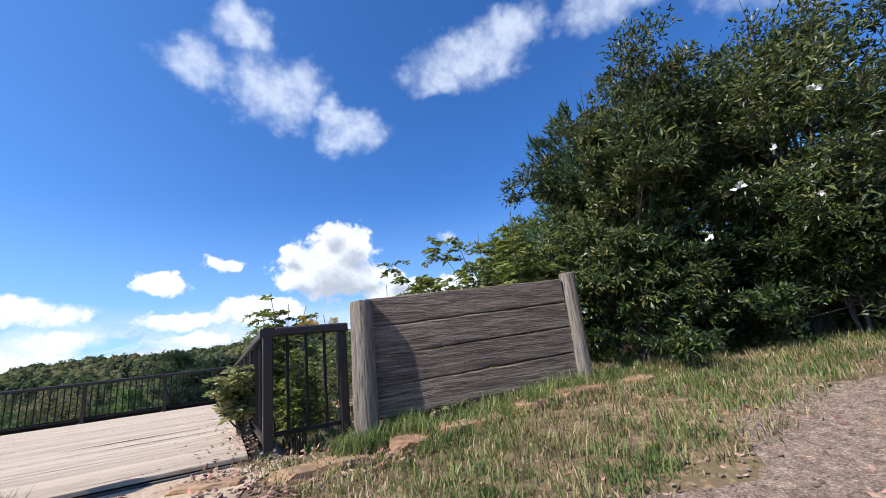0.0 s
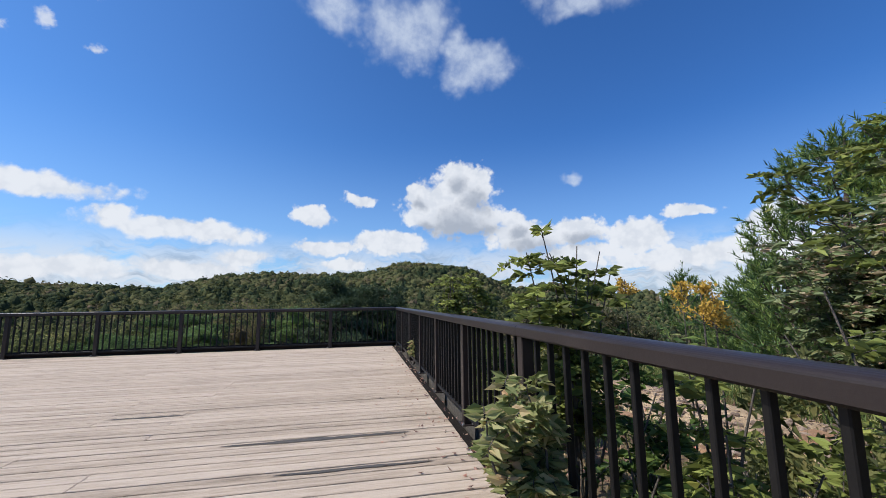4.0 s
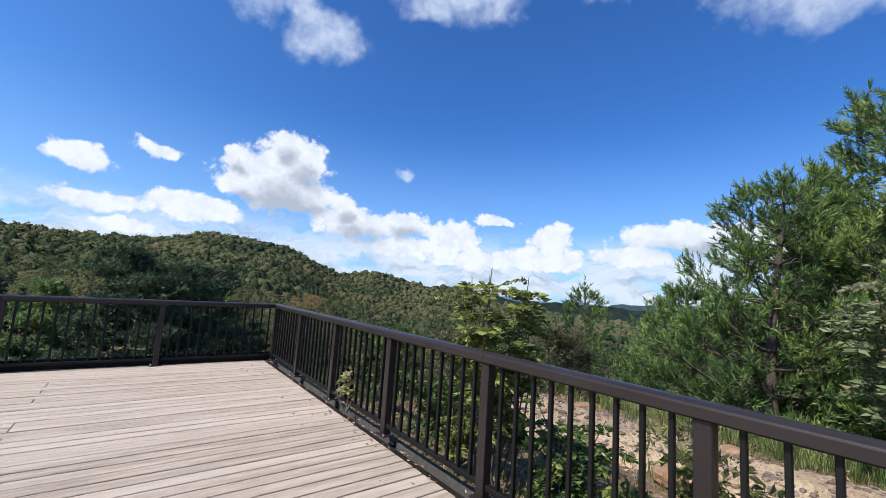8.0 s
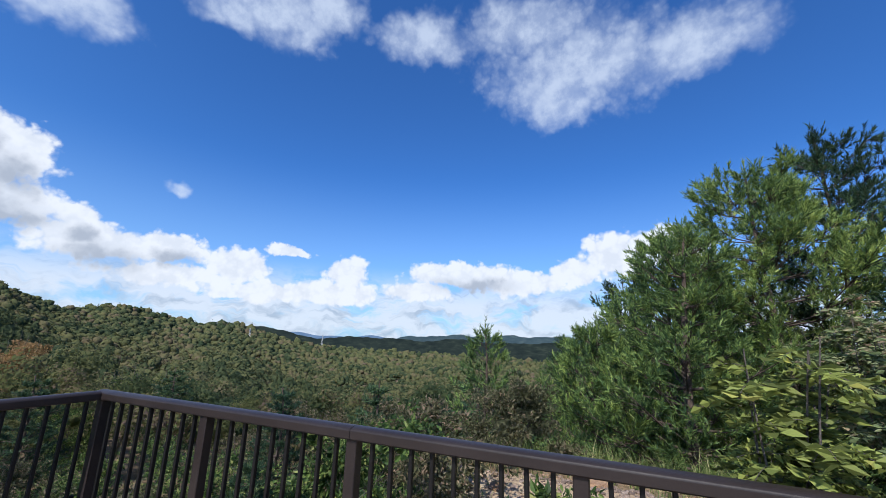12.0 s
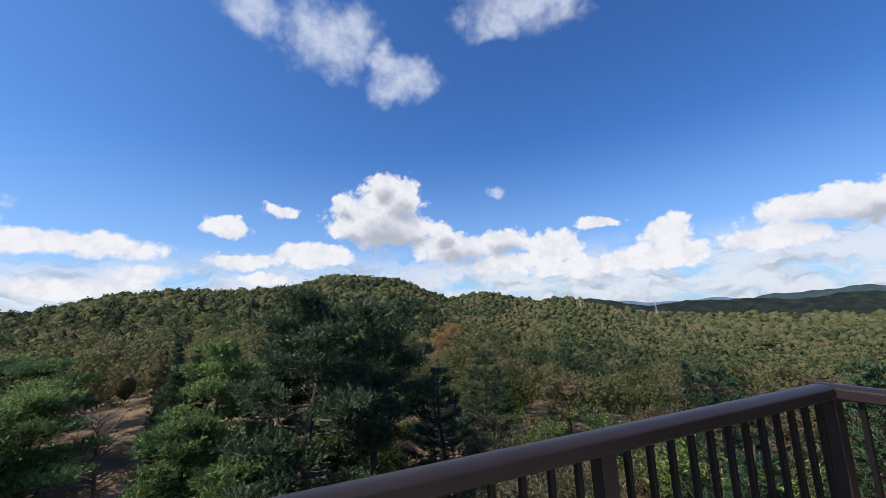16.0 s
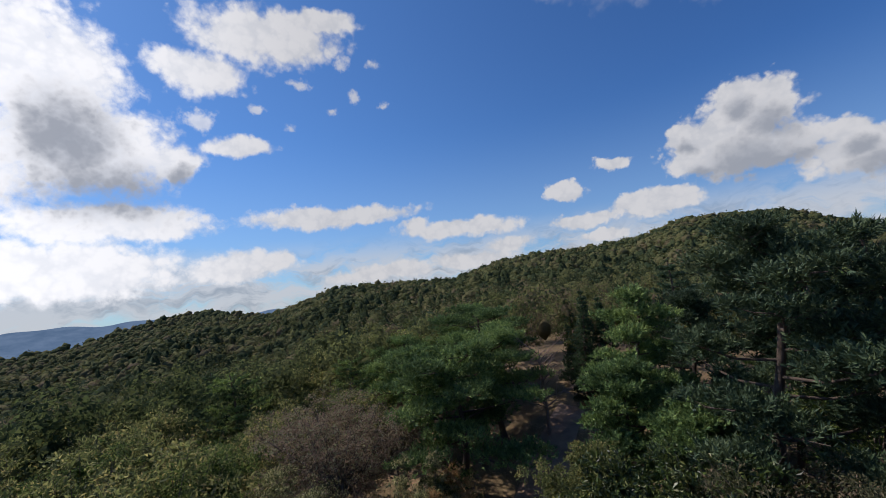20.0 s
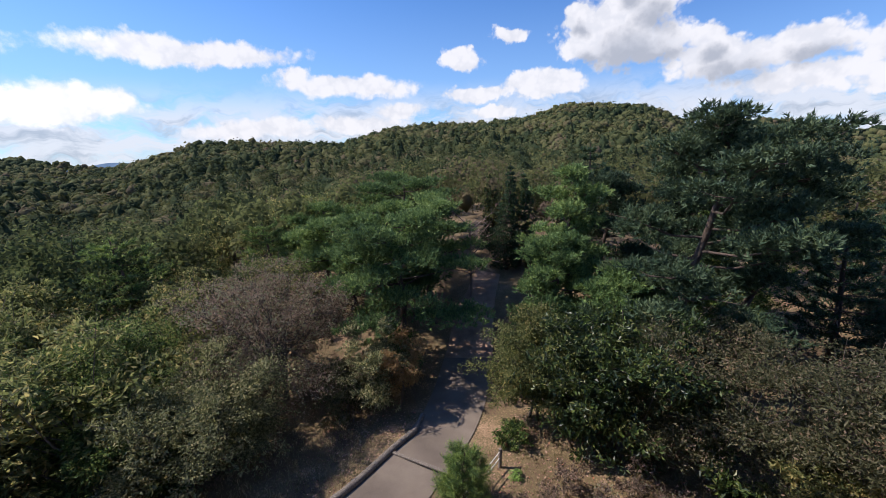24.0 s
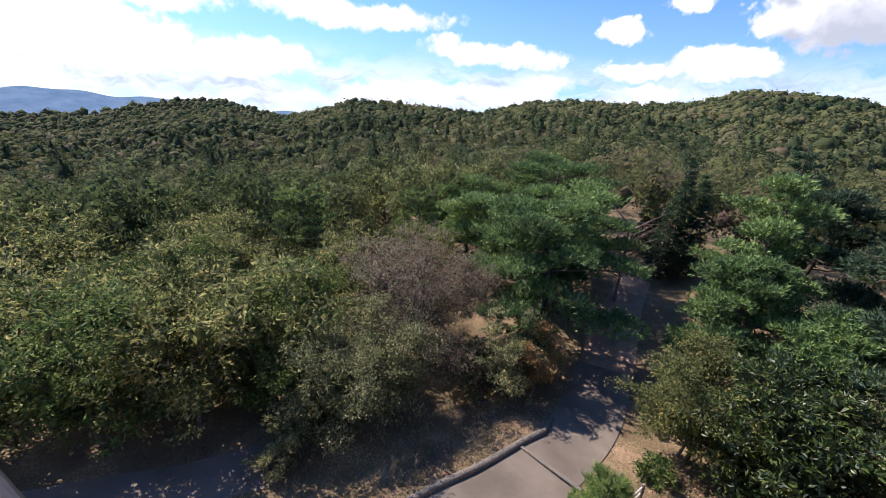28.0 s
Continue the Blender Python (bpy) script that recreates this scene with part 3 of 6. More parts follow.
# Bluer, paler copy of the glow: distance haze put into the colour.
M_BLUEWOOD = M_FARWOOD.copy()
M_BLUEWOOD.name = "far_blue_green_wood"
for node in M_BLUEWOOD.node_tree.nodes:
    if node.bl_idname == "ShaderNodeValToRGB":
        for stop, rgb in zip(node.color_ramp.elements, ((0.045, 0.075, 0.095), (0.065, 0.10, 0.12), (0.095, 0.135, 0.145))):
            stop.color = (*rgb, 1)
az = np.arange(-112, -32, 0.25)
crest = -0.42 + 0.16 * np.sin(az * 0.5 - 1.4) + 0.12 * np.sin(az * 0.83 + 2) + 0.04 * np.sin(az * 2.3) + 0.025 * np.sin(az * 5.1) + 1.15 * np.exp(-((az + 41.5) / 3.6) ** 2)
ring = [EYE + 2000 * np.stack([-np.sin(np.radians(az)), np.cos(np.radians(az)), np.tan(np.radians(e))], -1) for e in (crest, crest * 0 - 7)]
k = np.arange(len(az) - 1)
tagged(put("backdrop", mesh_from("backdrop", np.concatenate(ring), np.stack([k, k + 1, k + 1 + len(az), k + len(az)], -1), M_FARWOOD)), "wooded ridge across the valley, painted dark as under cloud", "ridge", kind="structure")
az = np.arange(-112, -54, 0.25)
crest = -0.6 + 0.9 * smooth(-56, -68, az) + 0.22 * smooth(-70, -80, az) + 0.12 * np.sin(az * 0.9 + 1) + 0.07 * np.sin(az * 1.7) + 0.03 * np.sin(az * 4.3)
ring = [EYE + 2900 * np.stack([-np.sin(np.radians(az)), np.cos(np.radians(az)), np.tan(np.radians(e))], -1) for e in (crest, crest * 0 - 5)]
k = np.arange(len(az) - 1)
tagged(put("backdrop", mesh_from("backdrop", np.concatenate(ring), np.stack([k, k + 1, k + 1 + len(az), k + len(az)], -1), M_BLUEWOOD)), "blue-green ridge behind the dark one, haze painted in", "ridge", kind="structure")

# ---- trees ----
DENSE = 1.65


def crown_lobes(rng, size, lobes, flat=0.75, full=False):
    """Middles and sizes of the leaf masses that make up a crown of that half width, depth and height."""
    d = unit(rng.standard_normal((lobes, 3)))
    d[:, 2] = np.linspace(-0.95, 1.0, lobes) if full else np.abs(d[:, 2]) * 1.0 - 0.35 * rng.random(lobes)
    c = d * np.asarray(size) * (rng.uniform(0.35, 0.98, lobes) ** 0.7)[:, None]
    return c, rng.uniform(0.15, 0.42, lobes) * min(size[0], size[1]), flat


def broadleaf(name, at, height, half, leaf, count, mat, label, seed, lobes=16, bark=None, lean=(0, 0), stems=1, base=0.0, trunk=0.09, slim=0.45, category="tree", top_level=True):
    """A leafy tree: trunk with limbs that reach into leaf masses, and a crown of single leaves. base: where the crown begins, as a share of the height."""
    rng = np.random.default_rng(seed)
    at = np.array([at[0], at[1], land(at[0], at[1]) - 0.05 if len(at) < 3 else at[2]])
    hz = height * (1 - base) / 2
    mid = np.array([lean[0], lean[1], height - hz])
    c, r, flat = crown_lobes(rng, (half, half, hz), int(lobes * 1.5), 0.75, base < 0.13)
    c = c + mid
    count, leaf = int(count * DENSE), leaf * 0.97
    per = rng.multinomial(count, r ** 2 / np.sum(r ** 2))
    pos, out = [], []
    for ci, ri, k in zip(c, r, per):
        sub = 5 + int(9 * ri / max(r))
        e = unit(rng.standard_normal((sub, 3)))
        e[:, 2] = np.where(rng.random(sub) < 0.6, np.abs(e[:, 2]), e[:, 2])
        mids = ci + e * (ri * rng.uniform(0.35, 1.25, sub))[:, None] * np.array([1.2, 1.2, flat])
        pick = rng.integers(0, sub, k)
        d = unit(rng.standard_normal((k, 3)))
        d[:, 2] = np.where(rng.random(k) < 0.6, np.abs(d[:, 2]), d[:, 2])
        wide = (ri * rng.uniform(0.2, 0.5, sub))[pick] * rng.random(k) ** 0.45
        pos.append(mids[pick] + d * wide[:, None] * np.array([1.2, 1.2, 0.7]))
        out.append(unit(d + 0.7 * e[pick]))
    pos, out = np.concatenate(pos), np.concatenate(out)
    inner = rng.integers(0, len(c), count // 4)
    deep = c[inner] + unit(rng.standard_normal((len(inner), 3))) * (r[inner] * rng.random(len(inner)) * 0.75)[:, None] * np.array([1.2, 1.2, flat])
    deep = mid + (deep - mid) * 0.88
    sizes = np.concatenate([np.full(len(pos), leaf), np.full(len(deep), leaf * 1.7)])
    pos, out = np.concatenate([pos, deep]), np.concatenate([out, unit(deep - mid)])
    keep = pos[:, 2] > 0.06
    tree = thing(name, label, category, at)
    bits = []
    for sidx in range(stems):
        foot = rng.uniform(-0.12, 0.12, 3) * (stems > 1) * height * 0.3
        foot[2] = 0
        bend = rng.uniform(-0.06, 0.06, 2) * height
        q = np.linspace(0, 1, 7)[:, None]
        line = foot + q * (mid * np.array([1, 1, 1.25]) - foot) * np.array([1, 1, 1]) + np.concatenate([np.sin(q * 3) * bend[0], np.sin(q * 2.4) * bend[1], 0 * q], 1)
        rad = trunk / math.sqrt(stems) * (1 - 0.8 * q[:, 0])
        bits.append(tube(line, rad, 7, rng, 0.08))
        for ci in c[sidx::stems]:
            s = rng.uniform(0.3, 0.85)
            a = line[0] + (line[-1] - line[0]) * s
            a = line[int(s * 6)]
            m = (a + ci) / 2 + rng.uniform(-0.08, 0.08, 3) * height * 0.5 - np.array([0, 0, 0.04 * height])
            bits.append(tube([a, m, ci, ci + (ci - m) * 0.5], trunk / math.sqrt(stems) * np.array([0.42, 0.28, 0.16, 0.05]), 5))
            for _ in range(2):
                e = ci + unit(rng.standard_normal(3)) * half * 0.3
                bits.append(tube([ci, (ci + e) / 2 + rng.uniform(-0.05, 0.05, 3), e], trunk / math.sqrt(stems) * np.array([0.14, 0.09, 0.04]), 4))
    v, f = join(bits)
    put("trunk", mesh_from("trunk", v, f, bark or M_BARK, True), tree)
    v, f = leaf_cards(pos[keep], out[keep], sizes[keep], rng, slim)
    put("crown", mesh_from("crown", v, f, mat), tree)
    return tree


def pine(name, at, height, half, label, seed, mat=None, whorls=11, per=6, length=0.16, count=9, width=0.024, low=0.18, rise=0.35, pad=0.0, trunk=0.13, tufts=5, shape=0.8, lean=(0, 0), flat_top=False, bark=None, twig=0.6):
    """A pine: whorls of limbs with twigs that end in brushes of needles. pad: how far the foliage gathers into level layers."""
    rng = np.random.default_rng(seed)
    at = np.array([at[0], at[1], land(at[0], at[1]) - 0.05 if len(at) < 3 else at[2]])
    tree = thing(name, label, "pine tree", at)
    q = np.linspace(0, 1, 9)
    line = np.stack([lean[0] * q + 0.03 * height * np.sin(q * 5 + seed), lean[1] * q + 0.03 * height * np.sin(q * 4 + 2 * seed), q * height], -1)
    bits = [tube(line, trunk * (1 - 0.9 * q) + 0.008, 8, rng, 0.06)]
    tp, td = [line[-1]], [np.array([0, 0, 1.0])]
    for wi in range(whorls):
        s = low + (1 - low) * (wi + 0.4 * rng.random()) / whorls
        a = np.array([np.interp(s, q, line[:, k]) for k in range(3)])
        reach = half * ((1 - s) / (1 - low)) ** shape if not flat_top else half * (1 - ((s - low) / (1 - low)) ** 3) * (0.75 + 0.4 * rng.random())
        reach = max(reach, 0.12 * half)
        turn = rng.random() * 6.28
        for b in range(per):
            ang = turn + b * 6.28 / per + rng.uniform(-0.3, 0.3)
            L = reach * rng.uniform(0.6, 1.12)
            up = rise * (0.35 + 0.9 * s) * L
            d = np.array([math.cos(ang), math.sin(ang), 0.0])
            p1 = a + d * L * 0.5 + np.array([0, 0, up * 0.25 - 0.03 * L])
            p2 = a + d * L + np.array([0, 0, up])
            bits.append(tube([a, p1, p2], np.array([0.30, 0.2, 0.05]) * trunk * (1 - 0.6 * s), 5))
            m = max(4, int(tufts * L / half * 2.6) + 3)
            for _ in range(m):
                f = rng.uniform(0.18, 1.0) ** 0.75
                p = a + (p1 - a) * min(1, 2 * f) + (p2 - p1) * max(0, 2 * f - 1)
                side = unit(np.cross(d, (0, 0, 1)) * rng.choice((-1, 1)) * rng.uniform(0.2, 1) + d * rng.uniform(0.3, 1) + np.array([0, 0, rng.uniform(0.0, 0.7) * (1 - pad)]))
                e = p + side * L * rng.uniform(0.12, twig) * (1.15 - 0.6 * f)
                bits.append(tube([p, e], np.array([0.05, 0.02]) * trunk * 1.2, 3))
                k = 3
                for u in np.linspace(0.3, 1, k):
                    tp.append(p + (e - p) * u + rng.uniform(-0.03, 0.03, 3))
                    td.append(unit(side * 0.8 + np.array([0, 0, 0.55 - 0.1 * pad])))
            tp.append(p2)
            td.append(unit(d * 0.5 + np.array([0, 0, 0.8])))
    v, f = join(bits)
    put("trunk", mesh_from("trunk", v, f, bark or M_PINEBARK, True), tree)
    v, f = needle_tufts(np.array(tp), np.array(td), length, count, width, rng)
    put("crown", mesh_from("crown", v, f, mat or NEEDLE_GREEN), tree)
    return tree


def brushes(pos, axis, shoot, needle, count, width, rng, open_=0.75):
    """Shoots set round with needles that point forward: a bottle brush at every place, along its axis."""
    n = len(pos)
    ax = np.repeat(axis, count, 0)
    side = unit(np.cross(ax, rng.standard_normal((n * count, 3))))
    u = rng.random(n * count)
    base = np.repeat(pos, count, 0) + ax * (u * np.repeat(np.broadcast_to(shoot, (n,)), count))[:, None]
    d = unit(ax * (0.55 + 0.5 * u[:, None]) + side * open_ * (1.05 - 0.4 * u[:, None]))
    s = unit(np.cross(d, rng.standard_normal((n * count, 3)))) * width / 2
    v = np.stack([base - s, base + s, base + d * (needle * rng.uniform(0.7, 1.15, n * count))[:, None]], 1).reshape(-1, 3)
    return v, np.arange(3 * n * count).reshape(-1, 3)


def shoot_pine(name, at, height, half, label, seed, mat, whorls=15, per=6, low=0.1, peak=0.6, shoot=0.30, needle=0.145, count=22, width=0.025, trunk=0.13, lean=(0, 0), rise=0.55, fill=1.0):
    """A bushy pine whose twigs all end in upright shoots, set like candles over the whole crown."""
    rng = np.random.default_rng(seed)
    at = np.array([at[0], at[1], land(at[0], at[1]) - 0.05])
    tree = thing(name, label, "pine tree", at)
    q = np.linspace(0, 1, 9)
    line = np.stack([lean[0] * q + 0.02 * height * np.sin(q * 5 + seed), lean[1] * q + 0.02 * height * np.sin(q * 4 + 2 * seed), q * height * 0.95], -1)
    bits = [tube(line, trunk * (1 - 0.9 * q) + 0.01, 8, rng, 0.06)]
    tp, td, tl = [line[-1]], [np.array([0, 0, 1.0])], [shoot * 1.3]
    for k in range(5):
        a = k * 1.26
        tp.append(line[-1] - np.array([0, 0, 0.1]))
        td.append(unit(np.array([math.cos(a), math.sin(a), 1.3])))
        tl.append(shoot)
    for wi in range(whorls):
        s = low + (0.97 - low) * (wi + 0.4 * rng.random()) / whorls
        a = np.array([np.interp(s, q, line[:, k]) for k in range(3)])
        reach = max(half * ((1 - s) / (1 - low)) ** peak * rng.uniform(0.85, 1.1), 0.14 * half)
        turn = rng.random() * 6.28
        for b in range(per):
            ang = turn + b * 6.28 / per + rng.uniform(-0.35, 0.35)
            L = reach * rng.uniform(0.6, 1.12)
            up = rise * (0.3 + 0.9 * s) * L
            d = np.array([math.cos(ang), math.sin(ang), 0.0])
            p1 = a + d * L * 0.5 + np.array([0, 0, up * 0.3 - 0.04 * L])
            p2 = a + d * L + np.array([0, 0, up])
            bits.append(tube([a, p1, p2], np.array([0.30, 0.2, 0.06]) * trunk * (1 - 0.6 * s), 5))
            for _ in range(int(fill * (3 + 4.2 * L))):
                f = rng.uniform(0.2, 1.0) ** 0.6
                p = a + (p1 - a) * min(1, 2 * f) + (p2 - p1) * max(0, 2 * f - 1)
                way = unit(np.cross(d, (0, 0, 1)) * rng.uniform(-1, 1) + d * rng.uniform(0.2, 1.0) + np.array([0, 0, rng.uniform(0.0, 0.9)]))
                e = p + way * (0.25 + 0.28 * L) * rng.uniform(0.5, 1.1) * (1.2 - 0.6 * f)
                bits.append(tube([p, e], np.array([0.07, 0.03]) * trunk, 3))
                for u in (0.55, 1.0):
                    tp.append(p + (e - p) * u)
                    td.append(unit(way * 0.8 + np.array([0, 0, 0.5]) + 0.22 * rng.standard_normal(3)))
                    tl.append(shoot * rng.uniform(0.55, 1.15))
            tp.append(p2)
            td.append(unit(d * 0.5 + np.array([0, 0, 0.9])))
            tl.append(shoot)
    v, f = join(bits)
    put("trunk", mesh_from("trunk", v, f, M_PINEBARK, True), tree)
    v, f = brushes(np.array(tp), np.array(td), np.array(tl), needle, count, width, rng, 0.72)
    put("crown", mesh_from("crown", v, f, mat), tree)
    return tree


def cloud_pine(name, at, height, half, label, seed, mat, limbs=15, pads=5, low=0.4, pad=0.75, flat=0.34, shoots=60, count=11, width=0.046, trunk=0.18, lean=(0, 0), rise=0.22, round_=0.5, needle=0.15, bare=0.0):
    """An old red pine: a bending trunk and long crooked limbs that carry flat clouds of needles."""
    rng = np.random.default_rng(seed)
    at = np.array([at[0], at[1], land(at[0], at[1]) - 0.05])
    tree = thing(name, label, "pine tree", at)
    q = np.linspace(0, 1, 10)
    line = np.stack([lean[0] * q + 0.035 * height * np.sin(q * 5 + seed), lean[1] * q + 0.035 * height * np.sin(q * 4 + 2 * seed), q * height * 0.96], -1)
    bits = [tube(line, trunk * (1 - 0.82 * q) + 0.012, 9, rng, 0.06)]
    tp, td = [], []

    def cloud(c, r):
        k = int(shoots * (r / pad) ** 2) + 6
        e = unit(rng.standard_normal((k, 3))) * (rng.random((k, 1)) ** 0.45)
        e[:, 2] = np.where(rng.random(k) < 0.75, np.abs(e[:, 2]), e[:, 2])
        lump = 1 + 0.25 * np.sin(3 * np.arctan2(e[:, 1], e[:, 0]) + c[0] * 7)[:, None]
        tp.append(c + e * lump * r * np.array([1, 1, flat]))
        td.append(unit(e * np.array([0.8, 0.8, 0.3]) + np.array([0, 0, 0.6]) + 0.3 * rng.standard_normal((k, 3))))

    for li in range(limbs):
        s = low + (0.98 - low) * (li + 0.5 * rng.random()) / limbs
        sn = (s - low) / (1 - low)
        a = np.array([np.interp(s, q, line[:, k]) for k in range(3)])
        ang = li * 2.4 + seed + rng.uniform(-0.4, 0.4)
        L = half * (1 - sn ** 2 * (1 - 0.25)) ** round_ * rng.uniform(0.7, 1.1)
        d = np.array([math.cos(ang), math.sin(ang), 0.0])
        across = np.array([-d[1], d[0], 0])
        up = rise * (0.2 + 1.2 * sn) * L
        bend = across * rng.uniform(-0.22, 0.22) * L
        p1, p2, p3 = a + d * L * 0.35 + bend * 0.7 + np.array([0, 0, up * 0.1]), a + d * L * 0.7 + bend + np.array([0, 0, up * 0.7]), a + d * L + np.array([0, 0, up])
        bits.append(tube([a, p1, p2, p3], np.array([0.34, 0.25, 0.15, 0.05]) * trunk * (1.05 - 0.5 * s), 6))
        for k in range(pads):
            f = rng.uniform(0.35 + bare, 1.0)
            p = p1 + (p2 - p1) * min(1, max(0, (f - 0.35) / 0.35)) + (p3 - p2) * max(0, (f - 0.7) / 0.3)
            c = p + across * rng.uniform(-0.32, 0.32) * L * f + np.array([0, 0, rng.uniform(0.05, 0.35) * pad])
            bits.append(tube([p, (p + c) / 2 - np.array([0, 0, 0.05]), c], np.array([0.10, 0.07, 0.03]) * trunk, 4))
            cloud(c, pad * rng.uniform(0.6, 1.15))
    cloud(line[-1], pad * 0.8)
    v, f = join(bits)
    put("trunk", mesh_from("trunk", v, f, M_PINEBARK, True), tree)
    v, f = brushes(np.concatenate(tp), np.concatenate(td), 0.2, needle, count, width, rng, 0.95)
    put("crown", mesh_from("crown", v, f, mat), tree)
    return tree


def pinnate_shrub(name, at, height, half, label, seed, stems=5, sprays=9, rachis=0.28, leaflet=0.062, mat=None):
    """A shrub of thin stems with feather-like leaves: two rows of leaflets on each drooping stalk."""
    rng = np.random.default_rng(seed)
    at = np.array([at[0], at[1], land(at[0], at[1]) - 0.03])
    bush = thing(name, label, "shrub", at)
    bits, pos, way = [], [], []
    for _ in range(stems):
        tip = np.array([*(rng.standard_normal(2) * half * 0.6), height * rng.uniform(0.7, 1.05)])
        foot = np.array([*(rng.standard_normal(2) * half * 0.12), 0.0])
        q = np.linspace(0, 1, 6)[:, None]
        line = foot + (tip - foot) * q + np.array([1, 1, 0]) * (q * (1 - q)) * rng.standard_normal(3) * 0.25
        bits.append(tube(line, 0.013 * (1 - 0.7 * q[:, 0]), 5))
        for _ in range(sprays):
            a = foot + (tip - foot) * rng.uniform(0.35, 1.0)
            ang = rng.random() * 6.28
            d = np.array([math.cos(ang), math.sin(ang), rng.uniform(0.1, 0.7)])
            d /= np.linalg.norm(d)
            L = rachis * rng.uniform(0.7, 1.25)
            u = np.linspace(0, 1, 11)[:, None]
            stalk = a + d * L * u - np.array([0, 0, 0.5 * L]) * u ** 2
            bits.append(tube(stalk[::3], np.full(4, 0.003), 3))
            side = unit(np.cross(d, (0, 0, 1)))
            for k in range(1, 11):
                for s in (-1, 1):
                    pos.append(stalk[k])
                    way.append(side * s + d * 0.45 - np.array([0, 0, 0.15]))
    v, f = join(bits)
    put("stem", mesh_from("stem", v, f, M_BARK, True), bush)
    v, f = leaf_cards(np.array(pos), unit(np.array(way)), leaflet * 1.1, rng, 0.45, 0.1, 0.22)
    put("leaves", mesh_from("leaves", v, f, mat or LEAF_YELLOW), bush)
    return bush

# ---- deck ----
DECK_L, DECK_F = -11.45, -10.95
deck_frame = thing("deck_frame", "dark timber joists and fascia under the platform", "deck frame", kind="structure")
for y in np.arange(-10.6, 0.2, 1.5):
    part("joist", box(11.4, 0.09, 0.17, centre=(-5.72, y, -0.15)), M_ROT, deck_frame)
# Added sheet; its dark colour stands for shade between the boards.
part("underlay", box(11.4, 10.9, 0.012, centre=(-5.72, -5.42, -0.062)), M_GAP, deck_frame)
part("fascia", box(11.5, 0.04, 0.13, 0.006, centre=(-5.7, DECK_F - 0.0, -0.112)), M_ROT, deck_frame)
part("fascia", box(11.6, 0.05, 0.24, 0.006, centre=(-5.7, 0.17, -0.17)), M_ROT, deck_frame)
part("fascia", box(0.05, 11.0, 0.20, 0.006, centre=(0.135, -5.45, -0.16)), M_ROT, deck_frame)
for x in np.arange(-11, 0.2, 2.2):
    for y, zz in ((0.0, 3.0), (-3.0, 1.6), (-6, 0.9)):
        part("pier", box(0.2, 0.2, zz, 0.01, centre=(x, y - 0.05, -0.235 - zz / 2)), M_LOG, deck_frame)


# ---- railings ----
RAIL_H = 1.1


def cap_profile(length):
    """The handrail: a broad rounded top over a flat underside."""
    half, n = 0.068, 13
    prof = [(-half + 0.01, -0.085), (-half, -0.075), (-half, -0.026)] + [(-half * math.cos(a), -0.026 + 0.026 * math.sin(a)) for a in np.linspace(0.22, math.pi - 0.22, n)] + [(half, -0.026), (half, -0.075), (half - 0.01, -0.085)]
    bm = bmesh.new()
    rings = [[bm.verts.new((x, u, v)) for u, v in prof] for x in (0, length)]
    m = len(prof)
    for k in range(m):
        bm.faces.new((rings[0][k], rings[0][(k + 1) % m], rings[1][(k + 1) % m], rings[1][k]))
    bm.faces.new(rings[0][::-1])
    bm.faces.new(rings[1])
    bmesh.ops.recalc_face_normals(bm, faces=bm.faces)
    return bm


POST_MESH = bm_mesh("post", box(0.085, 0.085, RAIL_H - 0.09, 0.006, centre=(0, 0, (RAIL_H - 0.09) / 2 + 0.012)), M_RAIL)
PLATE_MESH = bm_mesh("foot_plate", box(0.16, 0.14, 0.012, 0.003, centre=(0, 0, 0.006)), M_RAIL)
bm = bmesh.new()
bmesh.ops.create_cone(bm, segments=6, radius1=0.014, radius2=0.012, depth=0.022, cap_ends=True, matrix=Matrix.Translation((0, 0, 0.02)))
BOLT_MESH = bm_mesh("bolt", bm, M_STEEL)
BAR_MESH = bm_mesh("baluster", box(0.026, 0.034, RAIL_H - 0.075 - 0.115, 0.004, centre=(0, 0, (RAIL_H - 0.075 + 0.115) / 2)), M_BAR)


def railing(name, label, at, turn, stops, bars, joints, category="railing"):
    """A railing along local x: posts at the stops, so many bars in each bay, and cap lengths from joint to joint."""
    top = thing(name, label, category, at)
    top.rotation_euler[2] = radians(turn)
    for s in stops:
        post = put("post", POST_MESH, top, at=(s, 0, 0))
        put("foot_plate", PLATE_MESH, post)
        for by in (-0.052, 0.052):
            put("bolt", BOLT_MESH, post, "galvanised bolt", at=(0.06, by, 0))
    for a, b in zip(stops, stops[1:]):
        part("bottom_rail", box(b - a - 0.09, 0.045, 0.04, 0.004, centre=((a + b) / 2, 0, 0.105)), M_BAR, top)
        part("upper_rail", box(b - a - 0.09, 0.04, 0.02, 0.003, centre=((a + b) / 2, 0, RAIL_H - 0.084)), M_BAR, top)
        k = bars if isinstance(bars, int) else bars[stops.index(a)]
        for u in range(1, k + 1):
            put("baluster", BAR_MESH, top, at=(a + (b - a) * u / (k + 1), 0, 0))
    for a, b in zip(joints, joints[1:]):
        part("handrail", cap_profile(b - a - 0.004), M_RAIL, top, at=(a + 0.002, 0, RAIL_H), smooth=False)
    return top


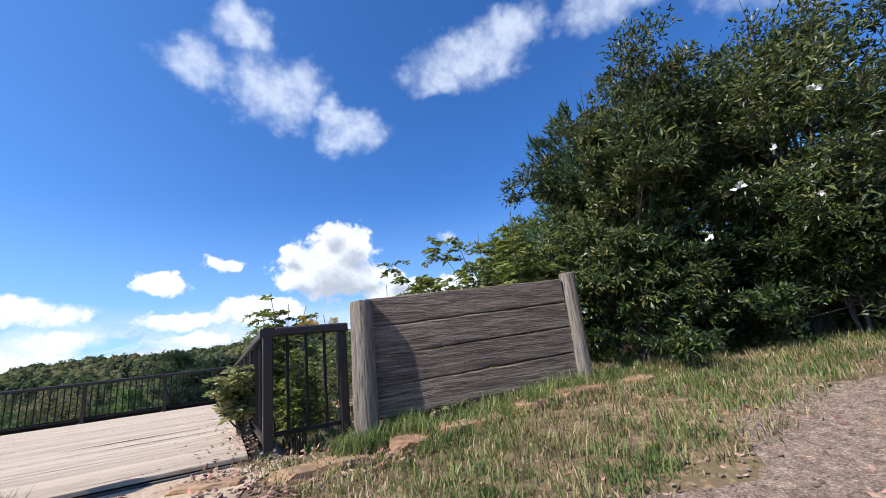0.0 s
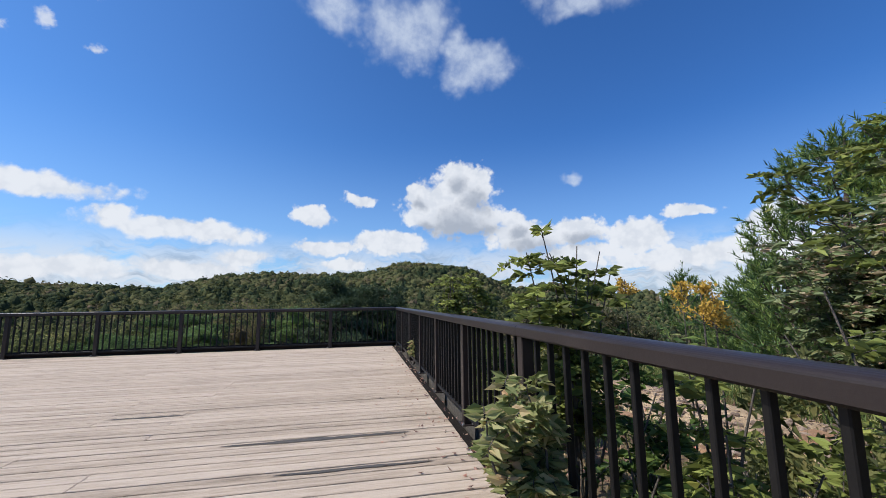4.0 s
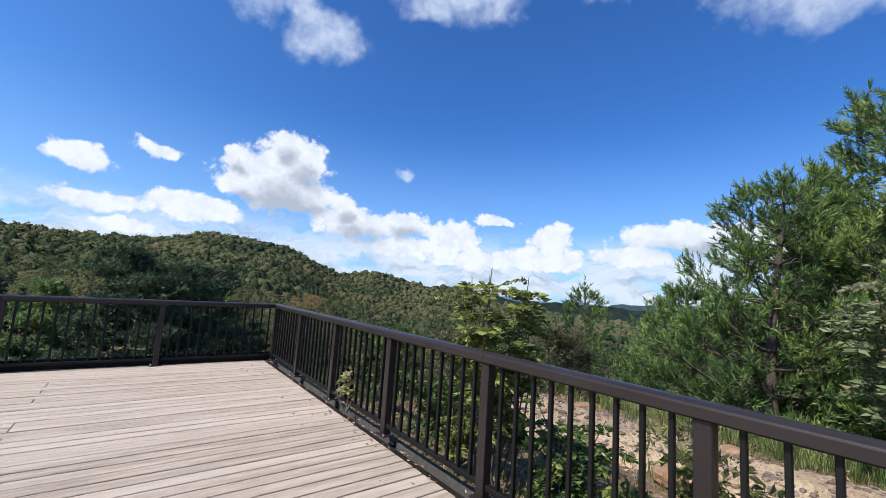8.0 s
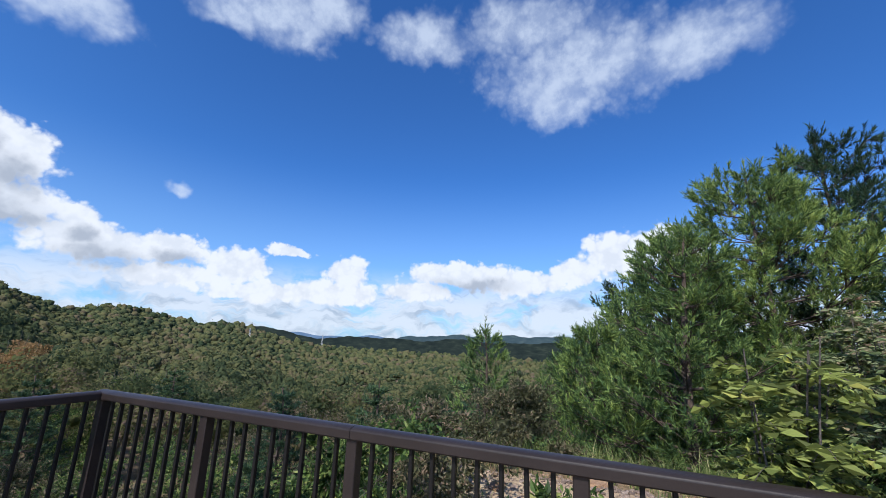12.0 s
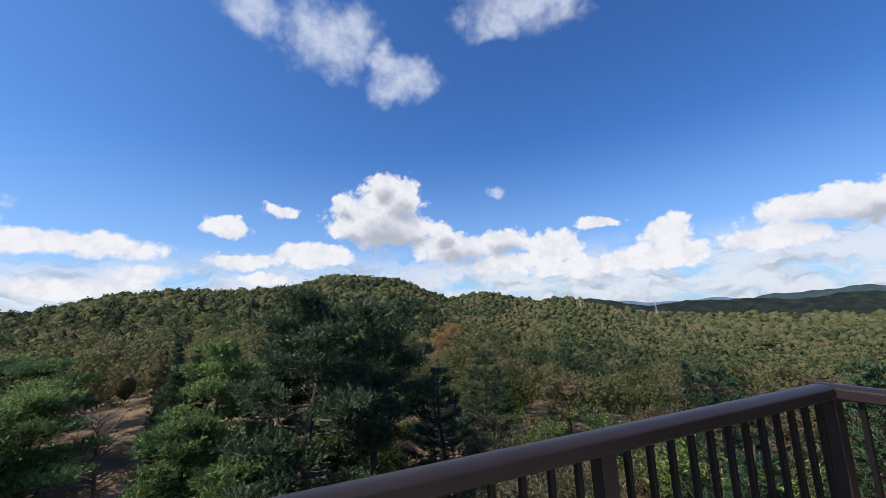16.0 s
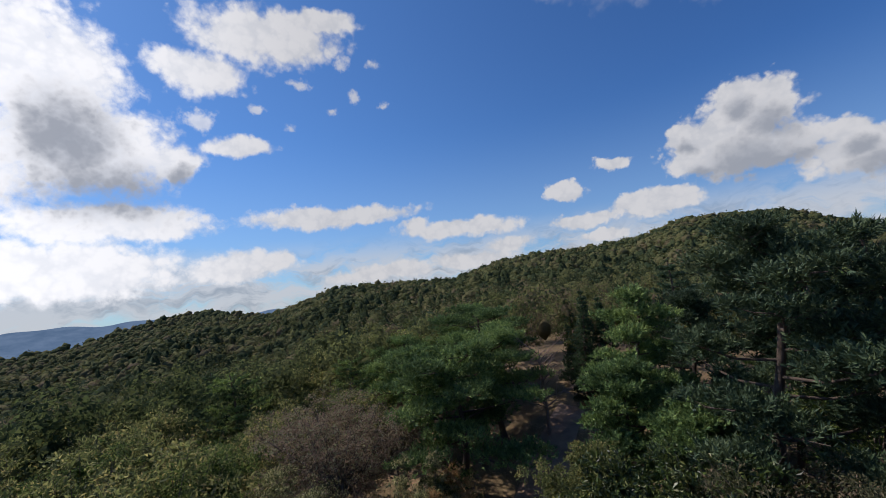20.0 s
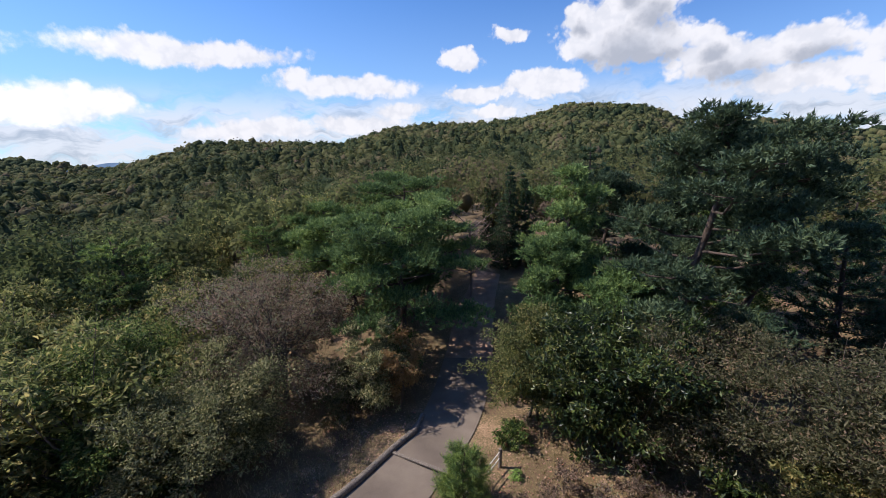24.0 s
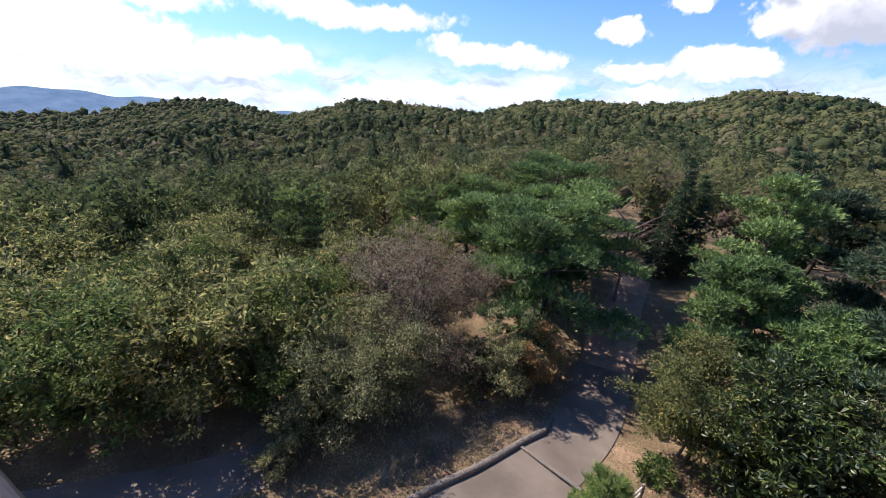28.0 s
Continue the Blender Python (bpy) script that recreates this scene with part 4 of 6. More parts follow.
G_Y = -11.05
railing("railing", "dark bronze metal railing along the edge of the platform", (0, 0, 0), -90, [0.0, 1.5, 3.0, 4.5, 6.0, 7.5, 9.05, -G_Y], [9, 9, 9, 9, 9, 9, 10], [-0.066, 3.0, 6.0, 9.05, -G_Y + 0.05])
railing("railing", "dark bronze metal railing facing the wooded hills", (0, 0, 0), 180, [1.88, 3.76, 5.64, 7.52, 9.4, 11.28], 12, [0.068, 3.76, 7.52, 11.21])
far_first = thing("railing", "dark bronze metal railing bay at the corner of the platform", "railing")
far_first.rotation_euler[2] = radians(180)
part("bottom_rail", box(1.75, 0.045, 0.04, 0.004, centre=(0.94, 0, 0.105)), M_BAR, far_first)
for u in range(1, 13):
    put("baluster", BAR_MESH, far_first, at=(1.88 * u / 13, 0, 0))
railing("railing", "dark bronze metal railing on the shaded side of the platform", (-11.28, 0, 0), -90, [1.85, 3.7, 5.55, 7.4, 9.25, 11.0], 12, [-0.066, 3.7, 7.4, 11.05])
# short return beside the entrance
ret = railing("railing", "short dark metal railing return beside the wooden post", (0, G_Y, 0), 0, [0.70], 0, [0.07, 0.76])
part("bottom_rail", box(0.60, 0.045, 0.04, 0.004, centre=(0.35, 0, 0.14)), M_BAR, ret)
for u in (1, 2, 3):
    put("baluster", BAR_MESH, ret, at=(0.70 * u / 4, 0, 0))
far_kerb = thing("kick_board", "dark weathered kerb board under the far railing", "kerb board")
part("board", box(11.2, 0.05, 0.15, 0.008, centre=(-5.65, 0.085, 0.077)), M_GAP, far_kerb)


# ---- entrance posts, plank screen, stake and ropes ----
def log_post(name, at, radius, top, label, seed, tilt=(0, 0)):
    rng = np.random.default_rng(seed)
    foot = land(at[0], at[1]) - 0.12
    z = np.array([foot, foot + (top - foot) * 0.35, foot + (top - foot) * 0.7, top - 0.025, top - 0.006, top])
    line = np.stack([0.01 * rng.standard_normal(6) + tilt[0] * (z - foot), 0.01 * rng.standard_normal(6) + tilt[1] * (z - foot), z], -1)
    line[3:, :2] = line[3, :2]
    prof = 1 + 0.035 * np.sin(np.arange(18) * 1.9 + seed) + 0.02 * rng.standard_normal(18)
    v, f = tube(line, radius * np.array([1.04, 1.02, 1.0, 0.99, 0.975, 0.94]), 18)
    ring = v.reshape(6, 18, 3)
    ring[:, :, :2] = line[:, None, :2] + (ring[:, :, :2] - line[:, None, :2]) * prof[None, :, None]
    ob = thing(name, label, "post", (at[0], at[1], 0))
    put("shaft", mesh_from("shaft", v, f, M_LOG, True), ob)
    bm = bmesh.new()
    bm.faces.new([bm.verts.new(p) for p in ring[-1]])
    part("end_grain", bm, M_LOG, ob)
    return ob


log_post("log_post", (-2.0, -11.14), 0.142, 1.15, "thick weathered grey log post beside the platform entrance", 3)
log_post("log_post", (0.87, -11.22), 0.118, 1.29, "weathered grey log post at the end of the railing", 5, (0.01, 0))
log_post("log_post", (3.46, -11.64), 0.10, 1.47, "pale grey log post at the end of a plank screen", 8, (0.03, 0))

screen = thing("plank_screen", "screen of wide dark rough planks between two log posts", "fence", (0.95, -11.17, 0))
screen.rotation_euler[2] = math.atan2(-0.45, 2.5)
for k in range(4):
    rng = np.random.default_rng(40 + k)
    xs = np.linspace(0, 2.46, 12)
    bm = bmesh.new()
    lo0, hi0 = 0.10 + 0.305 * k, 0.10 + 0.305 * (k + 1) - 0.005
    grid = []
    for x in xs:
        sag = 0.085 * (x / 2.46)
        lo, hi = lo0 + sag + 0.004 * rng.standard_normal(), hi0 + sag + 0.004 * rng.standard_normal()
        grid.append([bm.verts.new((x, y, z)) for y, z in ((-0.026, lo + 0.008), (-0.03, lo + 0.02), (-0.03, hi - 0.015), (-0.024, hi), (0.028, hi), (0.028, lo))])
    for a, b in zip(grid, grid[1:]):
        for q in range(6):
            bm.faces.new((a[q], b[q], b[(q + 1) % 6], a[(q + 1) % 6]))
    bm.faces.new(grid[0])
    bm.faces.new(grid[-1][::-1])
    bmesh.ops.recalc_face_normals(bm, faces=bm.faces)
    part("plank", bm, M_PLANK, screen)

for (sx, sy, top, tx, ty) in ((-1.40, -12.5, 0.78, -0.10, 0.04), (-3.4, -13.3, 0.5, 0.05, 0.0)):
    stake = log_post("rope_stake", (sx, sy), 0.044, top, "thin leaning wooden stake with grey rope tied round it", 11, (tx, ty))


def rope(name, a, b, sag, radius, mat, label, parent=None):
    q = np.linspace(0, 1, 15)[:, None]
    line = np.array(a) * (1 - q) + np.array(b) * q - np.array([0, 0, sag]) * 4 * q * (1 - q)
    v, f = tube(line, np.full(15, radius), 8)
    ob = put(name, mesh_from(name, v, f, mat, True), parent)
    return tagged(ob, label, "rope") if parent is None else ob


rope("rope", (-1.50, -12.47, 0.66), (-3.37, -13.3, 0.4), 0.05, 0.014, M_ROPE, "grey twisted rope hung between two stakes")
rope("rope", (-1.49, -12.48, 0.64), (-2.6, -13.7, -0.35), 0.04, 0.013, M_ROPE, "grey twisted rope slanting down to the ground")
rope("rope", (-1.43, -12.5, 0.16), (-3.38, -13.3, 0.05), 0.09, 0.013, M_ROPE, "grey twisted rope low between two stakes")
rope("rope", (-1.45, -12.53, 0.22), (-1.9, -13.3, -0.35), 0.03, 0.013, M_ROPE, "frayed end of grey rope hanging from a stake")


# ---- stones at the entrance ----
def slab(at, size, turn, seed, label, sink=0.62):
    rng = np.random.default_rng(seed)
    bm = bmesh.new()
    bmesh.ops.create_icosphere(bm, subdivisions=3, radius=1.0)
    for v in bm.verts:
        d = v.co
        box_k = 1 / max(abs(d.x), abs(d.y), abs(d.z))
        co = d * (0.35 + 0.65 * box_k * 0.82)
        f = noise.noise(Vector((co.x * 1.7 + seed, co.y * 1.7, co.z * 1.7))) * 0.22 + noise.noise(Vector((co.x * 5 + seed, co.y * 5, co.z * 5))) * 0.07
        v.co = co * (1 + f)
        v.co = Vector((v.co.x * size[0], v.co.y * size[1], max(min(v.co.z, 0.62), -0.8) * size[2]))
    ob = part("rock", bm, M_STONE, None)
    ob.location = (at[0], at[1], land(at[0], at[1]) + size[2] * 0.5 - sink * size[2] if len(at) < 3 else at[2])
    ob.rotation_euler = (rng.uniform(-0.06, 0.06), rng.uniform(-0.06, 0.06), turn)
    return tagged(ob, label, "rock", "rocks at the entrance")


for k, (x, y, sx, sy, sz, turn) in enumerate(((-1.35, -11.35, 0.44, 0.15, 0.07, 0.1), (-0.45, -11.42, 0.30, 0.13, 0.08, -0.25), (0.35, -11.62, 0.42, 0.18, 0.12, 0.15), (1.12, -11.66, 0.24, 0.22, 0.13, -0.5), (1.66, -11.84, 0.40, 0.15, 0.15, -0.25),
                                           (2.38, -11.90, 0.26, 0.2, 0.13, 0.3), (2.98, -12.02, 0.38, 0.15, 0.15, -0.2), (3.7, -12.15, 0.22, 0.2, 0.10, 0.4), (-0.95, -12.1, 0.42, 0.3, 0.08, 0.3), (-0.2, -12.3, 0.5, 0.34, 0.08, -0.2))):
    slab((x, y), (sx, sy, sz), turn, 60 + k, "flat tan sandstone slab sunk in grass", 0.72)

# ---- footpath below ----
def strip(name, line, half, lift, mat, label, category, cuts=5, parent=None):
    """A ribbon that lies on the ground along a line of (x, y)."""
    line = np.array(line, float)
    d = np.concatenate([[0], np.cumsum(np.hypot(*np.diff(line, axis=0).T))])
    q = np.arange(0, d[-1], 0.35)
    x, y = np.interp(q, d, line[:, 0]), np.interp(q, d, line[:, 1])
    k = np.ones(7) / 7
    x, y = (np.concatenate([c[:3], np.convolve(c, k, "valid"), c[-3:]]) for c in (x, y))
    tx, ty = np.gradient(x), np.gradient(y)
    L = np.hypot(tx, ty)
    u = np.linspace(-1, 1, cuts)
    h = half if np.isscalar(half) else np.interp(q, d, half)
    px, py = x[:, None] + (-ty / L * h)[:, None] * u, y[:, None] + (tx / L * h)[:, None] * u
    pz = land(px, py) + lift + 0 * u
    m, n = px.shape
    i, j = np.meshgrid(np.arange(m - 1), np.arange(n - 1), indexing="ij")
    i, j = i.ravel(), j.ravel()
    verts = np.stack([px, py, pz], -1).reshape(-1, 3)
    faces = np.stack([i * n + j, (i + 1) * n + j, (i + 1) * n + j + 1, i * n + j + 1], -1)
    return tagged(put(name, mesh_from(name, verts, faces, mat, True)), label, category, kind="structure")


M_DIRT = material("trodden_earth", ((0.3, (0.14, 0.085, 0.058)), (0.5, (0.27, 0.175, 0.12)), (0.75, (0.43, 0.31, 0.22))), scale=1.2, fine=24, rough=0.95, bump=0.8, bump_scale=20)
strip("road", ((-15.2, 0.5), (-12.05, 6.0), (-11.0, 8.2), (-10.25, 10.0), (-9.85, 12.0), (-9.75, 15)), (1.05, 1.0, 0.95, 0.92, 1.0, 1.0), 0.03, M_ASPHALT, "worn grey asphalt footpath running into the wood", "path")
strip("path", ((-9.75, 14.6), (-9.8, 18), (-9.6, 20), (-9.3, 22.5)), (1.0, 0.95, 0.8, 0.7), 0.04, M_DIRT, "trodden reddish earth track between trees", "track")
strip("road", ((-30, -6.0), (-25, -2.4), (-21.8, 0.2), (-19.0, 2.8), (-16.6, 5.6)), 0.75, 0.03, M_ASPHALT, "worn grey asphalt side path below the trees", "path")


def log_kerb(a, b, radius, seed):
    rng = np.random.default_rng(seed)
    q = np.linspace(0, 1, 6)[:, None]
    line = np.concatenate([np.array(a) * (1 - q) + np.array(b) * q, 0 * q], 1)
    line[:, 2] = [land(x, y) + radius * 0.75 for x, y in line[:, :2]]
    v, f = tube(line, radius * (1 + 0.03 * rng.standard_normal(6)), 12, rng, 0.02)
    ob = put("log_kerb", mesh_from("log_kerb", v, f, M_LOG, True))
    return tagged(ob, "grey weathered log laid as kerb along the footpath", "log", "log kerb")


KERB = ((-14.3, 4.1), (-13.35, 5.9), (-12.1, 8.2), (-11.0, 10.2), (-10.95, 11.1))
for k, (a, b) in enumerate(zip(KERB, KERB[1:])):
    log_kerb(a, b, 0.10 if k < 3 else 0.08, 70 + k)
drain = part("drain_bar", box(1.95, 0.10, 0.05, 0.008), M_LOG, None)
drain.location, drain.rotation_euler = (-10.55, 8.95, land(-10.55, 8.95) + 0.11), (0, 0, math.atan2(-0.45, 1.4))
tagged(drain, "dark timber bar laid across the footpath", "bar")
ROPE_POSTS = ((-10.45, 4.6), (-9.8, 6.6), (-8.9, 8.0), (-8.3, 9.2))
for k, (x, y) in enumerate(ROPE_POSTS):
    g = land(x, y)
    p = log_post("rope_post", (x, y), 0.045, g + 0.62, "short wooden post carrying two pale ropes", 80 + k)
for a, b in zip(ROPE_POSTS, ROPE_POSTS[1:]):
    for h in (0.54, 0.34):
        rope("rope", (*a, land(*a) + h), (*b, land(*b) + h), 0.04, 0.016, M_WHITEROPE, "pale rope strung between short posts")

# ---- trees and shrubs beside the platform ----
slope_pines = []
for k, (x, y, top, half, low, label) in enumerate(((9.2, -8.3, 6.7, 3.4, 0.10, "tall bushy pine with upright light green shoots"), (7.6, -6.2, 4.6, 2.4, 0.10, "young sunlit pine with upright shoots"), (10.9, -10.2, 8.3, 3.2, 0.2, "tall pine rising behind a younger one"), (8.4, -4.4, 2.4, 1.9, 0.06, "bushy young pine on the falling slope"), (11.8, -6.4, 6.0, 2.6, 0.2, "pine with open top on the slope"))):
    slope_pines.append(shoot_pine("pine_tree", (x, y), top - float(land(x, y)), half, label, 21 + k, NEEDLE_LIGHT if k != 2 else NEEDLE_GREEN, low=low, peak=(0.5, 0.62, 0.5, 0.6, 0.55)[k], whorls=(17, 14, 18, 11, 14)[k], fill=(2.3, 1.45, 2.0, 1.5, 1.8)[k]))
for k, (x, y, sc) in enumerate(((14.6, -5.2, 0.85), (16.2, -3.2, 0.7), (15.6, -7.8, 1.0), (18.5, -5.2, 0.9))):
    copy_thing(slope_pines[(4, 2)[k % 2]], pose(x, y, float(land(x, y)) - 0.1, 0, 0, 80 * k) @ Matrix.Scale(sc, 4))
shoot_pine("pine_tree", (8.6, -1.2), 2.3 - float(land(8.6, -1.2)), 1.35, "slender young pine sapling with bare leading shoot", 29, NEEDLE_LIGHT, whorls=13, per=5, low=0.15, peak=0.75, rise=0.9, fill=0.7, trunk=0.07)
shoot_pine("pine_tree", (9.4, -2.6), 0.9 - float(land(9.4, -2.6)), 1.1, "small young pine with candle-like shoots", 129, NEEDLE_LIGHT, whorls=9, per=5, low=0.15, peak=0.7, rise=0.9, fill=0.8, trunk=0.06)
shoot_pine("pine_tree", (6.0, -10.4), 5.2 - float(land(6.0, -10.4)), 1.9, "pine shoots rising above a leafy evergreen", 30, NEEDLE_GREEN, whorls=12, per=6, low=0.3, rise=0.8)
camellia = broadleaf("evergreen_tree", (7.1, -12.8), 5.3, 1.9, 0.092, 27000, LEAF_CAMELLIA, "large dark glossy-leaved evergreen tree in shade", 31, lobes=34, stems=3, base=0.03, trunk=0.14, slim=0.34)
broadleaf("evergreen_tree", (5.2, -11.4), 4.0, 1.35, 0.09, 17000, LEAF_CAMELLIA, "dense dark evergreen beside the plank screen", 32, lobes=24, stems=3, base=0.02, trunk=0.10, slim=0.34)
broadleaf("evergreen_tree", (9.3, -13.6), 3.4, 1.8, 0.13, 6000, LEAF_CAMELLIA, "low shaded evergreen filling the edge of the bank", 39, lobes=22, stems=3, base=0.0, trunk=0.08, slim=0.34)
broadleaf("evergreen_tree", (7.9, -12.6), 2.6, 1.5, 0.12, 5000, LEAF_CAMELLIA, "low dark evergreen at the foot of taller trees", 40, lobes=20, stems=3, base=0.0, trunk=0.06, slim=0.34)
broadleaf("evergreen_tree", (11.0, -14.5), 6.8, 3.2, 0.14, 12000, LEAF_CAMELLIA, "large shaded evergreen tree on the bank", 33, lobes=30, stems=3, base=0.02, trunk=0.14, slim=0.34)
broadleaf("evergreen_tree", (4.8, -11.6), 2.0, 1.1, 0.09, 7000, LEAF_CAMELLIA, "low glossy evergreen spilling onto the grass", 139, lobes=14, stems=3, base=0.0, trunk=0.05, slim=0.34)
broadleaf("evergreen_tree", (6.7, -13.3), 2.1, 1.2, 0.09, 7000, LEAF_CAMELLIA, "low glossy evergreen beside the gravel", 140, lobes=14, stems=3, base=0.0, trunk=0.05, slim=0.34)
M_PETAL = material("white_petals", ((0.3, (0.72, 0.72, 0.70)), (0.7, (0.82, 0.82, 0.80))), scale=9, rough=0.6, bump=0.1)
rng = np.random.default_rng(77)
for x, y, z in ((-1.95, -0.75, 2.35), (-2.05, -0.35, 2.05), (-1.85, -0.95, 1.7), (-1.7, -1.2, 2.9), (-2.1, 0.1, 1.55), (-1.5, -1.45, 2.2)):
    out = unit(np.array([-0.85, -0.5, 0.15]) + 0.55 * rng.standard_normal((7, 3)))
    v, f = leaf_cards(np.array([(x, y, z)] * 7) + 0.01 * rng.standard_normal((7, 3)), out, 0.075, rng, 0.75, 0.0, 0.2)
    put("flower", mesh_from("flower", v, f, M_PETAL), camellia, "white blossom")
pinnate_shrub("shrub", (3.6, -10.3), 2.9, 0.95, "yellow-green shrub with feathery leaves behind the screen", 34, 30, 22, 0.28, 0.085)
pinnate_shrub("shrub", (2.5, -10.4), 2.0, 0.6, "yellow-green shrub showing over the plank screen", 35, 16, 16, 0.26, 0.08)
pinnate_shrub("shrub", (0.55, -5.6), 2.05, 0.40, "light green shrub with feathery leaves outside the railing", 36, 10, 16, 0.24, 0.08)
pinnate_shrub("shrub", (0.46, -8.85), 2.1, 0.33, "yellow-green shrub leaning over the railing", 37, 11, 13, 0.24, 0.085)
pinnate_shrub("shrub", (5.0, -8.1), 2.9, 0.8, "tall shrub with drooping feathery leaves and reddish stalks", 41, 26, 20, 0.34, 0.10, LEAF_FEATHER)
pinnate_shrub("shrub", (4.3, -10.1), 2.2, 0.6, "feathery olive shrub going to seed beyond the railing", 42, 18, 16, 0.30, 0.09, LEAF_FEATHER)
pinnate_shrub("shrub", (1.0, -10.4), 1.9, 0.6, "light green shrub behind the entrance railing", 38, 8, 9)
for k, (x, y, h, r) in enumerate(((1.2, -4.2, 0.9, 0.6), (1.0, -7.2, 0.8, 0.55), (2.6, -2.6, 1.2, 0.9), (1.3, -2.0, 1.3, 0.8), (2.0, -9.6, 1.0, 0.7), (5.6, -9.3, 2.6, 1.3), (5.2, -3.0, 1.4, 1.2), (4.2, -0.6, 2.0, 1.4))):
    broadleaf("shrub", (x, y), h, r, 0.075, int(1600 * r * r + 500), LEAF_OLIVE if x > 4 else (LEAF_GREEN, LEAF_MOSS, LEAF_OLIVE)[k % 3], "low leafy shrub growing below the railing", 100 + k, lobes=9, stems=3, base=0.05, trunk=0.025, category="shrub")

# ---- trees below the far railing ----
cloud_pine("pine_tree", (-2.3, 12.6), 9.2, 3.3, "big dark red pine with a broad ragged crown", 41, NEEDLE_DARK, limbs=25, pads=6, low=0.3, pad=0.66, flat=0.5, shoots=52, rise=0.32, trunk=0.2, round_=0.95)
cloud_pine("pine_tree", (-0.2, 14.2), 8.9, 2.3, "dark pine leaning to one side with an open top", 42, NEEDLE_DARK, limbs=13, pads=4, low=0.45, pad=0.6, flat=0.5, rise=0.6, trunk=0.15, lean=(0.6, 0))
for k, (x, y, top, half) in enumerate(((-12.7, 14.8, -0.7, 3.3), (-16.2, 17.8, -1.4, 2.4), (-12.2, 18.6, -0.5, 2.6), (-14.4, 22.5, 0.2, 3.2), (-18.8, 21.0, -1.0, 2.6))):
    cloud_pine("pine_tree", (x, y), top - float(land(x, y)), half, "spreading red pine with flat layered branches", 50 + k, NEEDLE_FRESH, limbs=(22, 13, 14, 14, 12)[k], pads=6, low=0.32 if k == 0 else 0.45, pad=0.8, flat=0.26, shoots=64, rise=0.14, trunk=0.17, round_=0.45, count=10)
for k, (x, y, top, half) in enumerate(((-8.2, 22.7, 0.9, 1.0), (-7.3, 23.2, 0.4, 0.9), (-9.3, 26.0, 0.4, 1.0))):
    pine("cedar_tree", (x, y), top - land(x, y), half, "narrow dark green cedar spire", 60 + k, NEEDLE_GREEN, whorls=24, per=7, low=0.06, rise=-0.25, pad=0.2, tufts=5, length=0.14, count=4, width=0.032, trunk=0.12, shape=0.7)
for k, (x, y, top, half) in enumerate(((-5.4, 17.0, 0.9, 2.2), (-3.4, 19.5, 0.4, 2.2), (-6.4, 15.0, -1.6, 1.7), (-1.0, 17.5, 0.2, 2.0), (-4.4, 13.2, -2.6, 1.7))):
    cloud_pine("pine_tree", (x, y), top - float(land(x, y)), half, "feathery green pine beside the footpath", 65 + k, NEEDLE_FRESH if k % 2 == 0 else NEEDLE_DARK, limbs=20, pads=5, low=0.15, pad=0.6, flat=0.42, shoots=42, rise=0.25, trunk=0.13, round_=0.9)
broadleaf("autumn_tree", (-16.3, 11.6), 5.1, 2.9, 0.085, 17000, LEAF_RED, "rounded tree with small reddish brown leaves", 71, lobes=40, stems=2, base=0.12, trunk=0.12)
broadleaf("tree", (-16.3, 7.8), 3.3, 2.2, 0.080, 20000, LEAF_PALE, "grey-green leafy tree beside the log kerb", 72, lobes=36, stems=3, base=0.02, trunk=0.10)
broadleaf("tree", (-12.7, 11.6), 3.2, 1.3, 0.10, 4500, LEAF_PALE, "low grey-green tree over the footpath edge", 73, lobes=16, stems=3, base=0.05, trunk=0.06)
broadleaf("tree", (-19.9, 8.4), 4.1, 2.0, 0.10, 8000, LEAF_GREEN, "green tree with layered sprays", 74, lobes=24, stems=2, base=0.15, trunk=0.10)
broadleaf("autumn_tree", (-11.9, 11.5), 2.9, 1.0, 0.09, 2600, LEAF_ORANGE, "small tree with orange autumn leaves by the path", 75, lobes=12, stems=2, base=0.12, trunk=0.04)
broadleaf("tree", (-7.3, 11.3), 3.9, 1.9, 0.095, 11000, LEAF_MOSS, "light green leafy tree beside the footpath", 76, lobes=24, stems=3, base=0.05, trunk=0.08)
broadleaf("tree", (-5.0, 9.9), 4.4, 2.1, 0.13, 11500, LEAF_CAMELLIA, "dark glossy broadleaf tree above dry ground", 77, lobes=28, stems=3, base=0.05, trunk=0.09)
broadleaf("tree", (-3.0, 9.2), 4.3, 1.9, 0.082, 14000, LEAF_OLIVE, "olive-brown leafy tree on the slope", 78, lobes=24, stems=3, base=0.03, trunk=0.08)
broadleaf("tree", (-2.0, 7.4), 2.6, 0.9, 0.10, 3000, LEAF_MOSS, "small yellow-green tree at the foot of the bank", 170, lobes=12, stems=3, base=0.1, trunk=0.05)
broadleaf("shrub", (-0.6, 8.8), 4.8, 1.0, 0.07, 700, LEAF_RED, "nearly bare twiggy shrub with grey branches", 171, lobes=14, stems=5, base=0.15, trunk=0.09, bark=M_DRYTWIG, category="shrub")
broadleaf("tree", (-0.7, 7.4), 4.7, 2.2, 0.082, 17000, LEAF_OLIVE, "olive-brown leafy tree with bare twigs", 79, lobes=26, stems=3, base=0.03, trunk=0.08)
broadleaf("tree", (4.8, 9.5), 3.8, 2.3, 0.11, 8000, LEAF_OLIVE, "olive leafy tree below the corner of the platform", 80, lobes=26, stems=3, base=0.03, trunk=0.08)
broadleaf("tree", (1.0, 6.4), 2.2, 1.5, 0.11, 4500, LEAF_GREEN, "low green bush on the slope under the platform", 81, lobes=18, stems=3, base=0.02, trunk=0.05)
